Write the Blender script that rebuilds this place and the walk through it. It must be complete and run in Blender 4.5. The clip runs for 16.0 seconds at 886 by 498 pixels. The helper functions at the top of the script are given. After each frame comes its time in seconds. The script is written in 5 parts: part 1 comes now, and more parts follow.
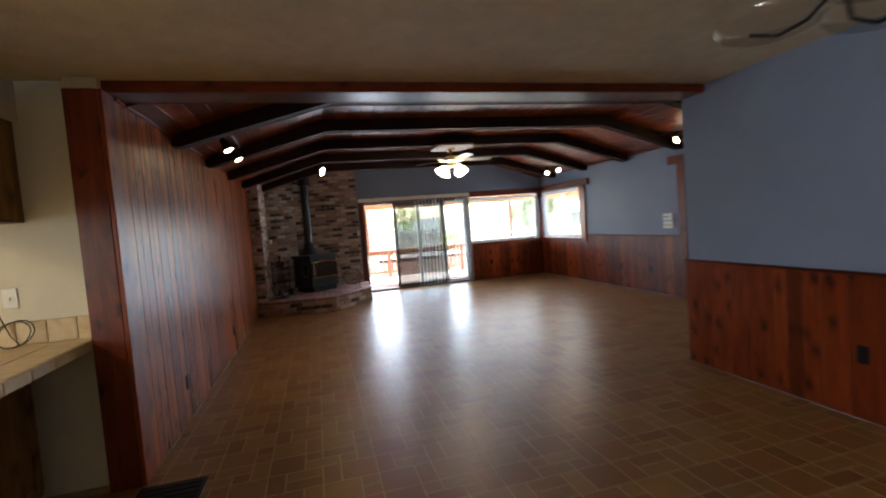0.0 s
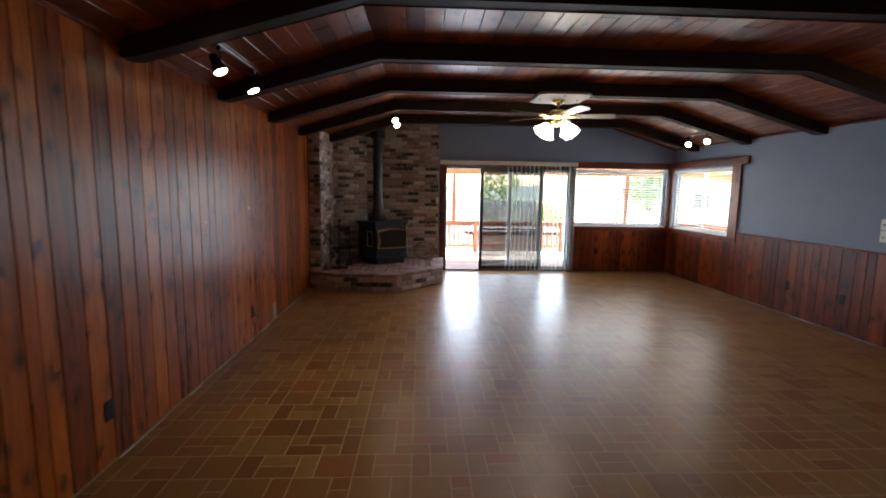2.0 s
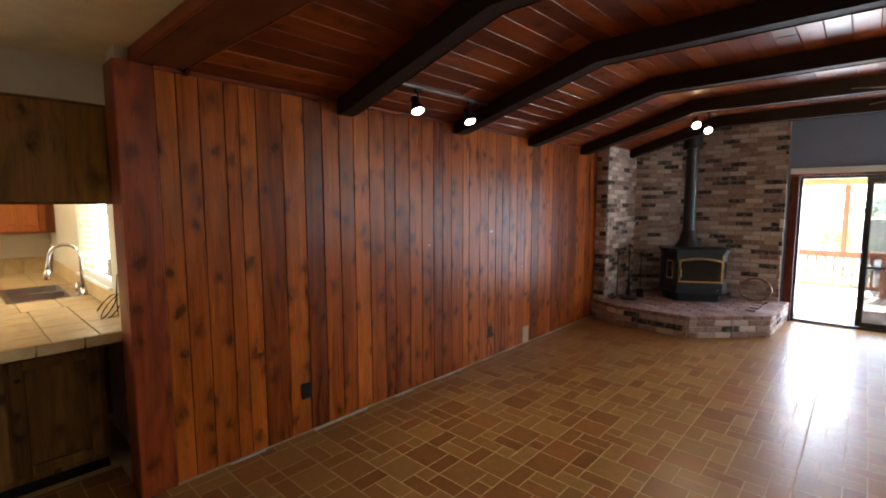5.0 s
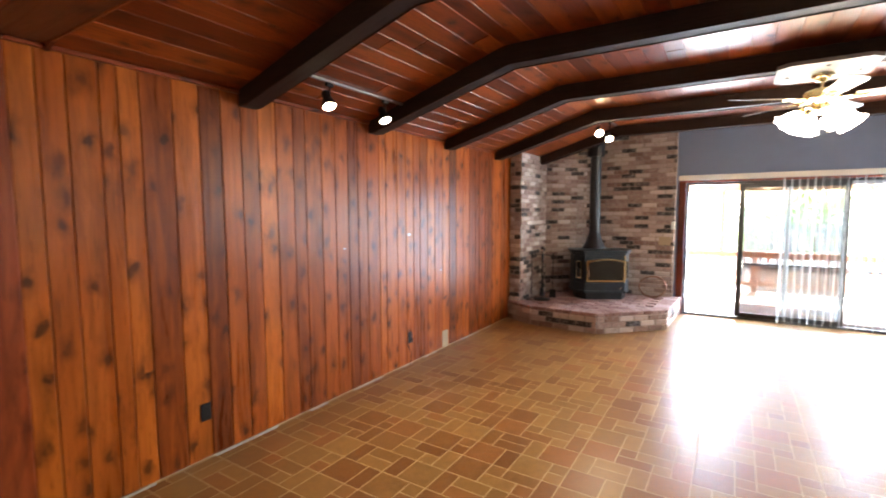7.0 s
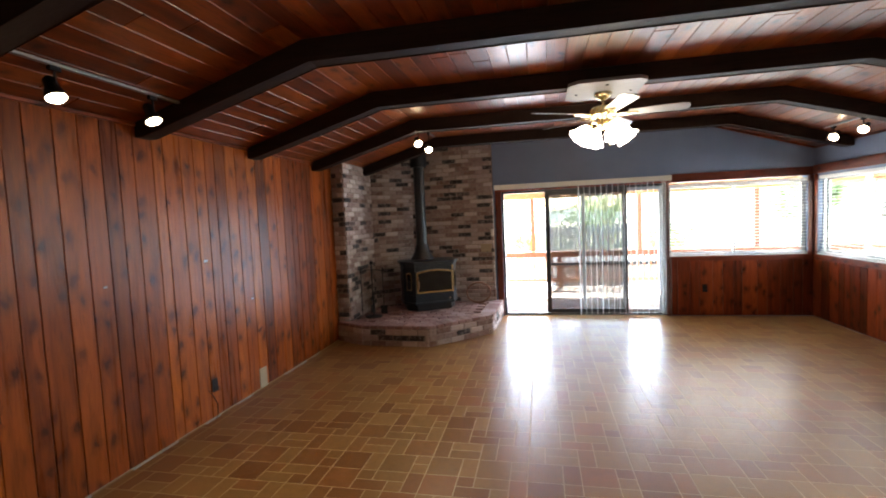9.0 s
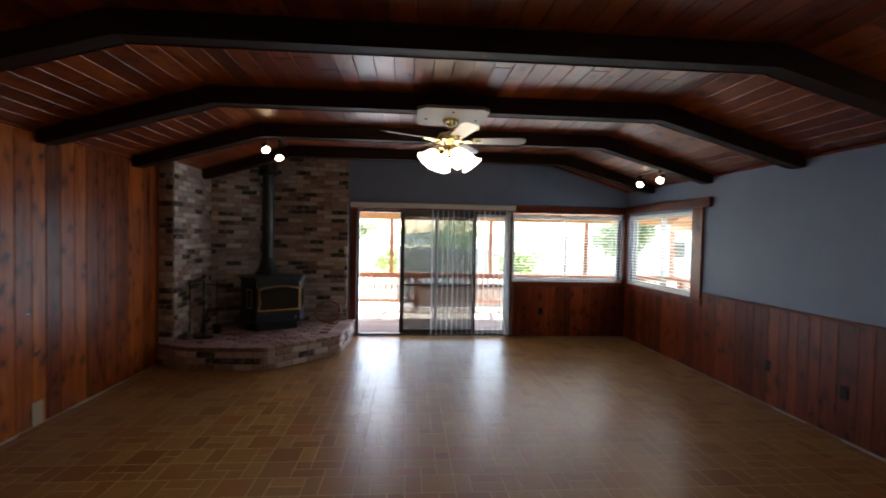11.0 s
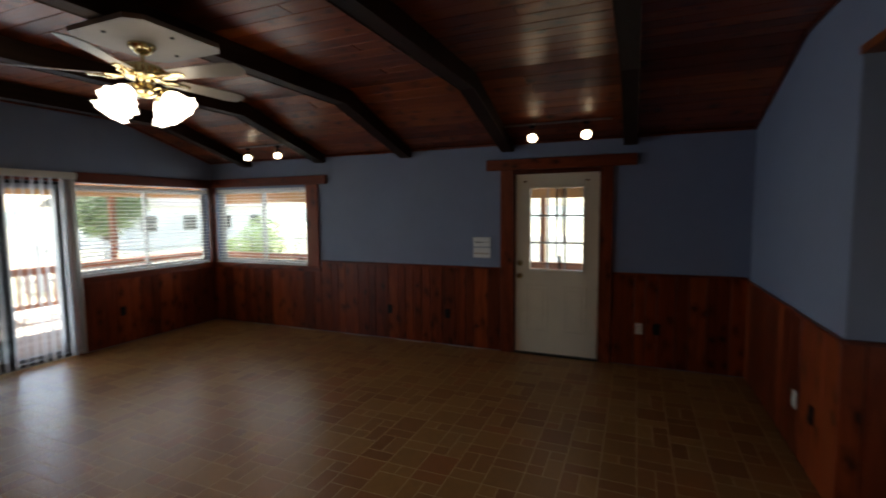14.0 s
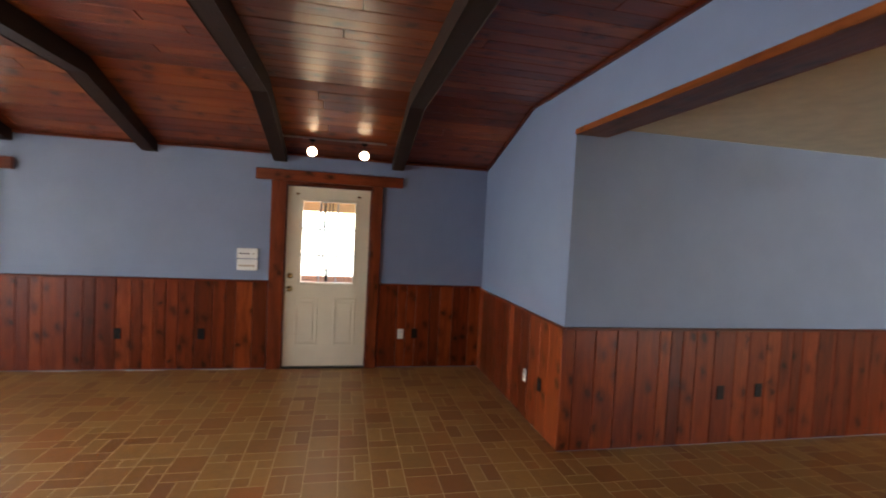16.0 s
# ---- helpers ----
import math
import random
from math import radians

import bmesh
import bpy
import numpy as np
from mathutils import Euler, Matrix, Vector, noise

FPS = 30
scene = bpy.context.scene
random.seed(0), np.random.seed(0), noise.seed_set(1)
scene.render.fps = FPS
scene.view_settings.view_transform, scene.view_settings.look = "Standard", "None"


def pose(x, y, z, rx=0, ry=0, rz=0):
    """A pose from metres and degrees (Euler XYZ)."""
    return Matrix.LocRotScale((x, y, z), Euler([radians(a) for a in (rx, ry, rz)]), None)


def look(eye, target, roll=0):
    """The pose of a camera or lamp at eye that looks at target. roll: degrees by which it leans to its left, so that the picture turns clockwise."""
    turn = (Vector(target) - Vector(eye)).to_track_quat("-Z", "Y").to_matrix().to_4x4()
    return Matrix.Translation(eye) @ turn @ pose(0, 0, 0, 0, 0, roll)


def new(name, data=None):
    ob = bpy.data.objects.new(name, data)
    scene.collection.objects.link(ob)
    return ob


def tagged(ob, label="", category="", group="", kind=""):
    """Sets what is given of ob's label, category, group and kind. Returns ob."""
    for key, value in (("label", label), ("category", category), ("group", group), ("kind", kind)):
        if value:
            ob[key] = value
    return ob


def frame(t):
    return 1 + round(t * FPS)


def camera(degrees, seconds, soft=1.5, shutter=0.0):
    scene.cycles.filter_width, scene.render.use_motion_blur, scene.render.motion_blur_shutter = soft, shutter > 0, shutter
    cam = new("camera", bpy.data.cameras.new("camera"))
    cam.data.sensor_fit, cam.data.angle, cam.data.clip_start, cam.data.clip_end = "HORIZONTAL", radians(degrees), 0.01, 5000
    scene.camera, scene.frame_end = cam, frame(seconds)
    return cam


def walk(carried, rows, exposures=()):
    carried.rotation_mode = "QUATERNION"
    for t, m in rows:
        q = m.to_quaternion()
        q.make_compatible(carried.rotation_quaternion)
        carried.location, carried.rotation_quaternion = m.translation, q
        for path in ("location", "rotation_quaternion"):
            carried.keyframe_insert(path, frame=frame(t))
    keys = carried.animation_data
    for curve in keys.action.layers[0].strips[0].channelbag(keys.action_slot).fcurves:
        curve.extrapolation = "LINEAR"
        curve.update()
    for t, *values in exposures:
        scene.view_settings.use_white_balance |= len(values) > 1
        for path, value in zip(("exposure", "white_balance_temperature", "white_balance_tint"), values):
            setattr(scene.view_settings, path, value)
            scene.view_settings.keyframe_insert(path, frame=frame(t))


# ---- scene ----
import itertools
cam = camera(87.9, 16.0, 1.9, 0.5)
PATH = [
    (0, (1.141, -3.526, 1.474), (1.662, -1.599, 1.356), -4.4),
    (0.5, (1.203, -3.026, 1.482), (1.592, -1.07, 1.322), -4.0),
    (1, (1.319, -2.58, 1.514), (1.686, -0.626, 1.297), -3.1),
    (1.5, (1.532, -2.228, 1.562), (1.584, -0.243, 1.325), -5.1),
    (2, (1.74, -1.871, 1.578), (1.834, 0.11, 1.319), 0.9),
    (2.5, (2.048, -1.683, 1.582), (1.947, 0.31, 1.442), -2.3),
    (3, (2.295, -1.477, 1.636), (1.773, 0.448, 1.485), -3.9),
    (3.5, (2.41, -1.24, 1.632), (1.596, 0.577, 1.444), -0.5),
    (4, (2.729, -1.15, 1.632), (1.506, 0.422, 1.454), -0.5),
    (4.5, (2.886, -1.074, 1.671), (1.5365, 0.388, 1.466), -0.1),
    (7, (2.824, -0.946, 1.601), (1.755, 0.736, 1.436), -0.2),
    (7.5, (2.888, -0.799, 1.705), (2.048, 1.009, 1.543), -1.4),
    (8, (2.79, -0.633, 1.651), (2.148, 1.255, 1.508), -2.0),
    (10.5, (2.879, -0.474, 1.623), (2.816, 1.521, 1.492), -0.5),
    (11, (2.988, -0.401, 1.611), (3.139, 1.592, 1.555), 1.1),
    (11.5, (2.895, -0.264, 1.602), (3.254, 1.699, 1.466), 1.5),
    (12, (2.653, -0.067, 1.593), (3.41, 1.778, 1.446), -0.1),
    (12.5, (2.389, 0.271, 1.573), (3.387, 2.004, 1.519), -1.8),
    (13, (2.048, 0.613, 1.614), (3.289, 2.18, 1.548), -7.0),
    (13.5, (1.788, 0.8, 1.65), (3.39, 1.993, 1.538), -0.4),
    (14, (1.436, 0.965, 1.645), (3.274, 1.736, 1.48), -0.5),
    (14.5, (1.176, 1.125, 1.613), (3.142, 1.48, 1.508), -0.7),
    (15, (1.024, 1.265, 1.618), (3.018, 1.301, 1.458), -1.8),
    (15.5, (1.113, 1.379, 1.624), (3.104, 1.219, 1.537), -0.4),
    (16, (1.239, 1.592, 1.64), (3.193, 1.173, 1.559), 3.0),
]
walk(cam, [(t, look(eye, target, roll)) for t, eye, target, roll in PATH], [(0, 3.3, 6500, 10), (0.5, 3.25, 6500, 10), (1, 3.2, 6500, 10), (1.5, 3.2, 6500, 10), (2, 3.2, 6500, 10), (2.5, 3.05, 6500, 10), (3.5, 2.8, 6500, 10), (4, 2.95, 6500, 10), (4.5, 3.5, 6500, 10), (4.7, 3.7, 6500, 10), (6.8, 5.3, 6500, 10), (7, 5.25, 6500, 10), (7.5, 4.9, 6500, 10), (8, 4.65, 6500, 10), (8.2, 4.55, 6500, 10), (10.3, 2.95, 6500, 10), (11, 2.6, 6500, 10), (12, 2.13, 6500, 10), (13, 1.97, 6500, 10), (14, 1.95, 6580, 10.7), (14.5, 2.28, 6640, 11.2), (15, 2.78, 6700, 11.7), (15.5, 3.5, 6750, 12.1), (16, 4.05, 6800, 12.5)])

# ==== body ====

# ---- exposure: rows of seconds and stops, set with the walk ----
# ---- sizes of the place ----
W, L, Z_FLAT, Z_WALL = 6.58, 6.935, 2.815, 2.40
CR0, CR1 = 1.33, 5.25            # the two creases of the ceiling
YP = -0.055                      # north face of the partition
XB = 4.405                      # west face of the wall beside the kitchen
Z_KIT, Z_HEAD = 2.47, 2.40
HEADY = -0.29

# ---- world, sun, large lights ----
SUN_EL, SUN_AZ = radians(50), radians(8)      # azimuth from +y towards +x
world = bpy.data.worlds.new("world")
scene.world = world
world.use_nodes = True
wn = world.node_tree
sky = wn.nodes.new("ShaderNodeTexSky")
sky.sky_type, sky.sun_disc = "NISHITA", False
sky.sun_elevation, sky.sun_rotation = SUN_EL, SUN_AZ
wn.links.new(sky.outputs[0], wn.nodes["Background"].inputs["Color"])
wn.nodes["Background"].inputs["Strength"].default_value = 0.15

sun_data = bpy.data.lights.new("sun", "SUN")
sun_data.energy, sun_data.angle, sun_data.color = 5.0, radians(0.5), (1.0, 0.95, 0.86)
sun = new("sun", sun_data)
sun.matrix_world = look((math.sin(SUN_AZ) * math.cos(SUN_EL) * 30 + 3, math.cos(SUN_AZ) * math.cos(SUN_EL) * 30 + 3, math.sin(SUN_EL) * 30), (3, 3, 0))


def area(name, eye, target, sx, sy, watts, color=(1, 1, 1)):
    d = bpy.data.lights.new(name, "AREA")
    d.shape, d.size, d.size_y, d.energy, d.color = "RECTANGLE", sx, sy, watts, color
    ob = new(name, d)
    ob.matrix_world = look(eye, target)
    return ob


DAY = (0.80, 0.90, 1.0)
area("sky_slider", (3.37, 7.22, 1.02), (3.37, 0, 2.6), 2.4, 1.8, 11, (0.66, 0.80, 1.0))
area("sky_window_north", (5.6, 7.20, 1.47), (5.6, 0, 1.0), 1.7, 1.0, 3.6, DAY)
area("sky_window_east", (6.88, 6.0, 1.49), (0, 6.0, 0.6), 1.7, 1.0, 3.6, DAY)
area("sky_door", (6.80, 1.78, 1.42), (0, 1.78, 1.2), 0.6, 0.85, 0.1, DAY)
area("sky_kitchen_window", (-1.45, -0.10, 1.5), (-1.45, -3, 0.5), 0.9, 0.7, 0.4, DAY)
# Added fill that brightens the dining wall; no window is known on that side.
area("fill_kitchen_west", (-3.36, -5.3, 1.5), (4.0, -7.6, 1.3), 1.4, 1.1, 15.0, (0.80, 0.89, 1.0))


# ---- materials ----
def mat(name, rough=0.5, metal=0.0, color=(0.5, 0.5, 0.5), spec=0.5):
    m = bpy.data.materials.new(name)
    m.use_nodes = True
    b = m.node_tree.nodes["Principled BSDF"]
    b.inputs["Base Color"].default_value = (*color, 1)
    b.inputs["Roughness"].default_value, b.inputs["Metallic"].default_value = rough, metal
    b.inputs["Specular IOR Level"].default_value = spec
    return m, m.node_tree, b


def nd(t, kind, **kw):
    n = t.nodes.new("ShaderNode" + kind)
    for k, v in kw.items():
        if k == "operation":
            n.operation = v
        elif k == "blend_type":
            n.blend_type = v
        elif k == "data_type":
            n.data_type = v
        elif k == "feature":
            n.feature = v
        elif k == "noise_type":
            n.noise_type = v
    return n


def ramp(t, fac, stops):
    r = nd(t, "ValToRGB")
    els = r.color_ramp.elements
    while len(els) < len(stops):
        els.new(0.5)
    for e, (p, c) in zip(els, stops):
        e.position, e.color = p, (*c, 1)
    t.links.new(fac, r.inputs[0])
    return r.outputs[0]


def mixc(t, a, b, fac, mode="MIX"):
    m = nd(t, "Mix", data_type="RGBA", blend_type=mode)
    for k, v in ((0, fac), (6, a), (7, b)):
        if isinstance(v, (int, float)):
            m.inputs[k].default_value = v
        elif isinstance(v, tuple):
            m.inputs[k].default_value = (*v, 1)
        else:
            t.links.new(v, m.inputs[k])
    return m.outputs[2]


def mathn(t, op, a, b=0.0, c=0.0):
    m = nd(t, "Math", operation=op)
    for k, v in enumerate((a, b, c)):
        if isinstance(v, (int, float)):
            m.inputs[k].default_value = v
        else:
            t.links.new(v, m.inputs[k])
    return m.outputs[0]


def coords(t, scale=(1, 1, 1), rand=None, kind="Object"):
    tc, mp = nd(t, "TexCoord"), nd(t, "Mapping")
    mp.inputs["Scale"].default_value = scale
    t.links.new(tc.outputs[kind], mp.inputs["Vector"])
    if rand is not None:
        cmb = nd(t, "CombineXYZ")
        for k, f in enumerate((37.0, 53.0, 71.0)):
            t.links.new(mathn(t, "MULTIPLY", rand, f), cmb.inputs[k])
        t.links.new(cmb.outputs[0], mp.inputs["Location"])
    return mp.outputs[0]


def noisen(t, vec, scale, detail=4.0, rough=0.55, distort=0.0):
    n = nd(t, "TexNoise")
    t.links.new(vec, n.inputs["Vector"])
    n.inputs["Scale"].default_value, n.inputs["Detail"].default_value = scale, detail
    n.inputs["Roughness"].default_value, n.inputs["Distortion"].default_value = rough, distort
    return n.outputs["Fac"]


def bump(t, b, height, strength=0.3, dist=0.01):
    n = nd(t, "Bump")
    n.inputs["Strength"].default_value, n.inputs["Distance"].default_value = strength, dist
    t.links.new(height, n.inputs["Height"])
    t.links.new(n.outputs[0], b.inputs["Normal"])


def random_of(t, island=False):
    if island:
        return nd(t, "NewGeometry").outputs["Random Per Island"]
    return nd(t, "ObjectInfo").outputs["Random"]


def wood(name, cols, axis="z", rough=0.35, island=False, knots=True, spread=0.5, grain=1.0, spec=0.28, blotch=0.62):
    """Sawn wood; cols: dark, middle, light; axis: along which the grain runs."""
    m, t, b = mat(name, rough)
    rnd = random_of(t, island)
    s = {"x": (0.35, 6, 6), "y": (6, 0.35, 6), "z": (6, 6, 0.35)}[axis]
    v = coords(t, s, rnd)
    g = noisen(t, v, 2.2 * grain, 6, 0.62, 1.4)
    fine = noisen(t, coords(t, tuple(k * 6 for k in s), rnd), 3.0 * grain, 3, 0.6)
    tone = mathn(t, "ADD", mathn(t, "MULTIPLY", g, 0.75), mathn(t, "MULTIPLY_ADD", rnd, spread, -0.5 * spread + 0.10))
    col = ramp(t, tone, ((0.12, cols[0]), (0.46, cols[1]), (0.82, cols[2])))
    col = mixc(t, col, tuple(c * 0.62 for c in cols[0]), mathn(t, "MULTIPLY", mathn(t, "GREATER_THAN", fine, 0.60), 0.35))
    if knots:
        ks = {"x": (2.6, 4.2, 4.2), "y": (4.2, 2.6, 4.2), "z": (4.2, 4.2, 2.6)}[axis]
        # slow change of stain along the board
        bs = {"x": (0.5, 5, 5), "y": (5, 0.5, 5), "z": (4.5, 4.5, 0.8)}[axis]
        big = noisen(t, coords(t, bs, rnd), 1.6, 4, 0.6, 0.8)
        blot = ramp(t, big, ((0.46, (0, 0, 0)), (0.68, (1, 1, 1))))
        col = mixc(t, col, tuple(c * 0.75 for c in cols[0]), mathn(t, "MULTIPLY", blot, blotch))
        # knots: a dark eye in a ring of darker grain, in about half of the cells
        vo, sp, flat, wn_ = nd(t, "TexVoronoi"), nd(t, "SeparateXYZ"), nd(t, "CombineXYZ"), nd(t, "TexNoise")
        vo.voronoi_dimensions = "2D"
        kv = coords(t, ks, rnd)
        t.links.new(kv, wn_.inputs["Vector"])
        wn_.inputs["Scale"].default_value, wn_.inputs["Detail"].default_value = 4.0, 3.0
        t.links.new(kv, sp.inputs[0])
        along = {"x": 0, "y": 1, "z": 2}[axis]
        c1, c2 = [k for k in range(3) if k != along]
        t.links.new(mathn(t, "ADD", sp.outputs[c1], mathn(t, "MULTIPLY_ADD", wn_.outputs["Fac"], 0.45, sp.outputs[c2])), flat.inputs[0])
        t.links.new(mathn(t, "MULTIPLY_ADD", wn_.outputs["Fac"], 0.30, sp.outputs[along]), flat.inputs[1])
        t.links.new(flat.outputs[0], vo.inputs["Vector"])
        vo.inputs["Scale"].default_value = 1.7
        sep = nd(t, "SeparateColor")
        t.links.new(vo.outputs["Color"], sep.inputs[0])
        some = mathn(t, "GREATER_THAN", sep.outputs[0], 0.42)
        ring = mathn(t, "MULTIPLY", ramp(t, vo.outputs["Distance"], ((0.12, (1, 1, 1)), (0.40, (0, 0, 0)))), some)
        eye = mathn(t, "MULTIPLY", ramp(t, vo.outputs["Distance"], ((0.08, (1, 1, 1)), (0.17, (0, 0, 0)))), some)
        col = mixc(t, col, tuple(c * 0.90 for c in cols[0]), mathn(t, "MULTIPLY", ring, 0.55))
        col = mixc(t, col, tuple(c * 0.20 for c in cols[0]), mathn(t, "MULTIPLY", eye, mathn(t, "MULTIPLY_ADD", sep.outputs[1], 0.5, 0.25)))
    t.links.new(col, b.inputs["Base Color"])
    t.links.new(mathn(t, "MULTIPLY_ADD", g, 0.22, rough - 0.08), b.inputs["Roughness"])
    b.inputs["Specular IOR Level"].default_value = spec
    bump(t, b, g, 0.45, 0.005)
    return m


def plain(name, col, rough=0.6, metal=0.0, var=0.12, scale=8.0, bumpy=0.0, spec=0.5):
    m, t, b = mat(name, rough, metal, col, spec)
    n = noisen(t, coords(t), scale, 5, 0.6)
    lo, hi = tuple(c * (1 - var) for c in col), tuple(min(1, c * (1 + var)) for c in col)
    t.links.new(ramp(t, n, ((0.3, lo), (0.7, hi))), b.inputs["Base Color"])
    t.links.new(mathn(t, "MULTIPLY_ADD", n, 0.16, rough - 0.08), b.inputs["Roughness"])
    if bumpy:
        bump(t, b, noisen(t, coords(t), scale * 9, 3, 0.6), bumpy, 0.004)
    return m


def glowing(name, col, strength):
    m, t, b = mat(name, 0.4, 0, col)
    b.inputs["Emission Color"].default_value = (*col, 1)
    b.inputs["Emission Strength"].default_value = strength
    return m


PANEL = wood("stained_pine_panel", ((0.080, 0.013, 0.003), (0.315, 0.068, 0.008), (0.52, 0.135, 0.015)), "z", 0.27, spread=0.48, spec=0.22, blotch=0.50)
CORNERB = wood("stained_corner_board", ((0.10, 0.014, 0.003), (0.27, 0.046, 0.009), (0.38, 0.082, 0.017)), "z", 0.32, spread=0.1, spec=0.3)
WAINS = wood("stained_wainscot", ((0.050, 0.008, 0.002), (0.19, 0.030, 0.007), (0.33, 0.066, 0.015)), "z", 0.32, spread=0.45, blotch=0.4)
TRIMX = wood("stained_trim_x", ((0.06, 0.010, 0.004), (0.17, 0.031, 0.009), (0.28, 0.056, 0.016)), "x", 0.34)
TRIMY = wood("stained_trim_y", ((0.06, 0.010, 0.004), (0.17, 0.031, 0.009), (0.28, 0.056, 0.016)), "y", 0.34)
TRIMZ = wood("stained_trim_z", ((0.06, 0.010, 0.004), (0.17, 0.031, 0.009), (0.28, 0.056, 0.016)), "z", 0.34)
CEIL = wood("stained_ceiling_plank", ((0.070, 0.010, 0.002), (0.23, 0.042, 0.006), (0.37, 0.094, 0.015)), "y", 0.33, island=True, spread=0.5, spec=0.6, blotch=0.4)
ceil_b = CEIL.node_tree.nodes["Principled BSDF"]
ceil_b.inputs["Coat Weight"].default_value, ceil_b.inputs["Coat Roughness"].default_value = 0.0, 0.30
ceil_b.inputs["Specular Tint"].default_value = (1.0, 0.86, 0.72, 1)
BEAM = wood("dark_stained_beam", ((0.012, 0.005, 0.003), (0.026, 0.012, 0.007), (0.046, 0.022, 0.013)), "x", 0.62, knots=False, spread=0.1, spec=0.18)
SOFFIT = wood("dark_header_board", ((0.03, 0.007, 0.003), (0.085, 0.022, 0.008), (0.14, 0.040, 0.014)), "x", 0.34)
EDGE = wood("orange_edge_trim", ((0.16, 0.035, 0.006), (0.34, 0.090, 0.014), (0.46, 0.14, 0.024)), "x", 0.34)
CABW = wood("brown_cabinet_wood", ((0.07, 0.030, 0.007), (0.19, 0.090, 0.019), (0.30, 0.150, 0.036)), "z", 0.4, knots=True)
OAK = wood("honey_cabinet_wood", ((0.12, 0.027, 0.004), (0.27, 0.068, 0.010), (0.38, 0.115, 0.020)), "z", 0.35, knots=False)
DECKM = wood("weathered_deck_wood", ((0.34, 0.28, 0.24), (0.50, 0.43, 0.38), (0.62, 0.55, 0.50)), "x", 0.7, knots=False, island=True)
REDW = wood("redwood_rail", ((0.30, 0.12, 0.07), (0.46, 0.21, 0.13), (0.58, 0.30, 0.20)), "z", 0.6, knots=False)
RAFT = wood("patio_rafter_wood", ((0.50, 0.29, 0.14), (0.68, 0.44, 0.24), (0.78, 0.56, 0.34)), "y", 0.6, knots=False)
BLUE = plain("blue_grey_wall_paint", (0.200, 0.248, 0.364), 0.62, var=0.05, scale=3, bumpy=0.06)
CREAM = plain("cream_wall_paint", (0.62, 0.57, 0.44), 0.6, var=0.05, scale=3, bumpy=0.06)
POPC = plain("textured_ceiling_paint", (0.60, 0.52, 0.36), 0.85, var=0.10, scale=7, bumpy=0.9)
WHITE = plain("white_vinyl", (0.78, 0.78, 0.76), 0.45, var=0.03)
DOORP = plain("cream_door_paint", (0.70, 0.61, 0.45), 0.42, var=0.04, scale=4)
DARKAL = plain("dark_bronze_aluminium", (0.03, 0.027, 0.025), 0.35, 0.7)
GREYAL = plain("grey_aluminium", (0.35, 0.35, 0.35), 0.35, 0.8)
BLACKP = plain("black_plastic", (0.010, 0.009, 0.009), 0.5, spec=0.2)
IVORY = plain("ivory_plastic", (0.72, 0.70, 0.62), 0.4, var=0.03)
TAN = plain("tan_plate", (0.42, 0.32, 0.20), 0.5, var=0.05)
SLATE = plain("blue_grey_cast_iron", (0.020, 0.026, 0.032), 0.42, 0.3, var=0.25, bumpy=0.2)
IRON = plain("black_iron", (0.018, 0.018, 0.018), 0.5, 0.5, var=0.3, bumpy=0.2)
PIPEM = plain("dark_stove_pipe_steel", (0.05, 0.052, 0.055), 0.38, 0.8, var=0.2)
BRASS = plain("polished_brass", (0.70, 0.58, 0.32), 0.2, 1.0, var=0.08)
CHROME = plain("brushed_chrome", (0.62, 0.62, 0.62), 0.2, 1.0, var=0.03)
# Fan blades and mounting board: backlit shade is put into both colours, below white.
BLADEM = plain("darkened_white_fan_blade", (0.27, 0.24, 0.20), 0.4, var=0.06)
BOARDM = plain("darkened_white_board", (0.21, 0.19, 0.175), 0.6, var=0.10)
SOOT = plain("smoked_stove_glass", (0.02, 0.018, 0.016), 0.12, 0.0)
RUST = plain("coiled_tube_rust", (0.22, 0.10, 0.05), 0.5, 0.4, var=0.3)
MORTAR = plain("brick_mortar", (0.32, 0.25, 0.205), 0.9, var=0.25, scale=18, bumpy=0.6)
GROUT = plain("tile_grout", (0.55, 0.40, 0.22), 0.95, var=0.15, scale=10, bumpy=0.2)
FILLER = plain("white_gap_filler", (0.50, 0.48, 0.44), 0.7)
SOIL = plain("dry_grass_ground", (0.50, 0.47, 0.33), 0.95, var=0.35, scale=0.6, bumpy=0.5)
CONC = plain("pale_concrete", (0.58, 0.56, 0.53), 0.85, var=0.15, scale=2)
STUCCO = plain("pale_house_wall", (0.78, 0.76, 0.73), 0.85, var=0.06)
ROOFM = plain("grey_shingle_roof", (0.20, 0.19, 0.18), 0.9, var=0.2)
BARKM = plain("grey_brown_bark", (0.12, 0.085, 0.06), 0.9, var=0.3, bumpy=0.6)
WHITEF = plain("white_fence_paint", (0.75, 0.75, 0.74), 0.6, var=0.04)
DARKF = plain("weathered_grey_fence", (0.42, 0.41, 0.39), 0.8, var=0.25)
HILL = plain("hazy_hill_foliage", (0.34, 0.38, 0.34), 1.0, var=0.25, scale=0.05)
BULB = glowing("lit_frosted_bulb", (1.0, 0.80, 0.52), 3.5)
SHADE = glowing("lit_frosted_glass_shade", (1.0, 0.90, 0.74), 1.3)


def leaves(name, lo, hi):
    m, t, b = mat(name, 0.65)
    t.links.new(ramp(t, random_of(t, True), ((0.0, lo), (1.0, hi))), b.inputs["Base Color"])
    b.inputs["Subsurface Weight"].default_value = 0.0
    return m


LEAF = leaves("shrub_leaves", (0.20, 0.29, 0.07), (0.40, 0.50, 0.16))
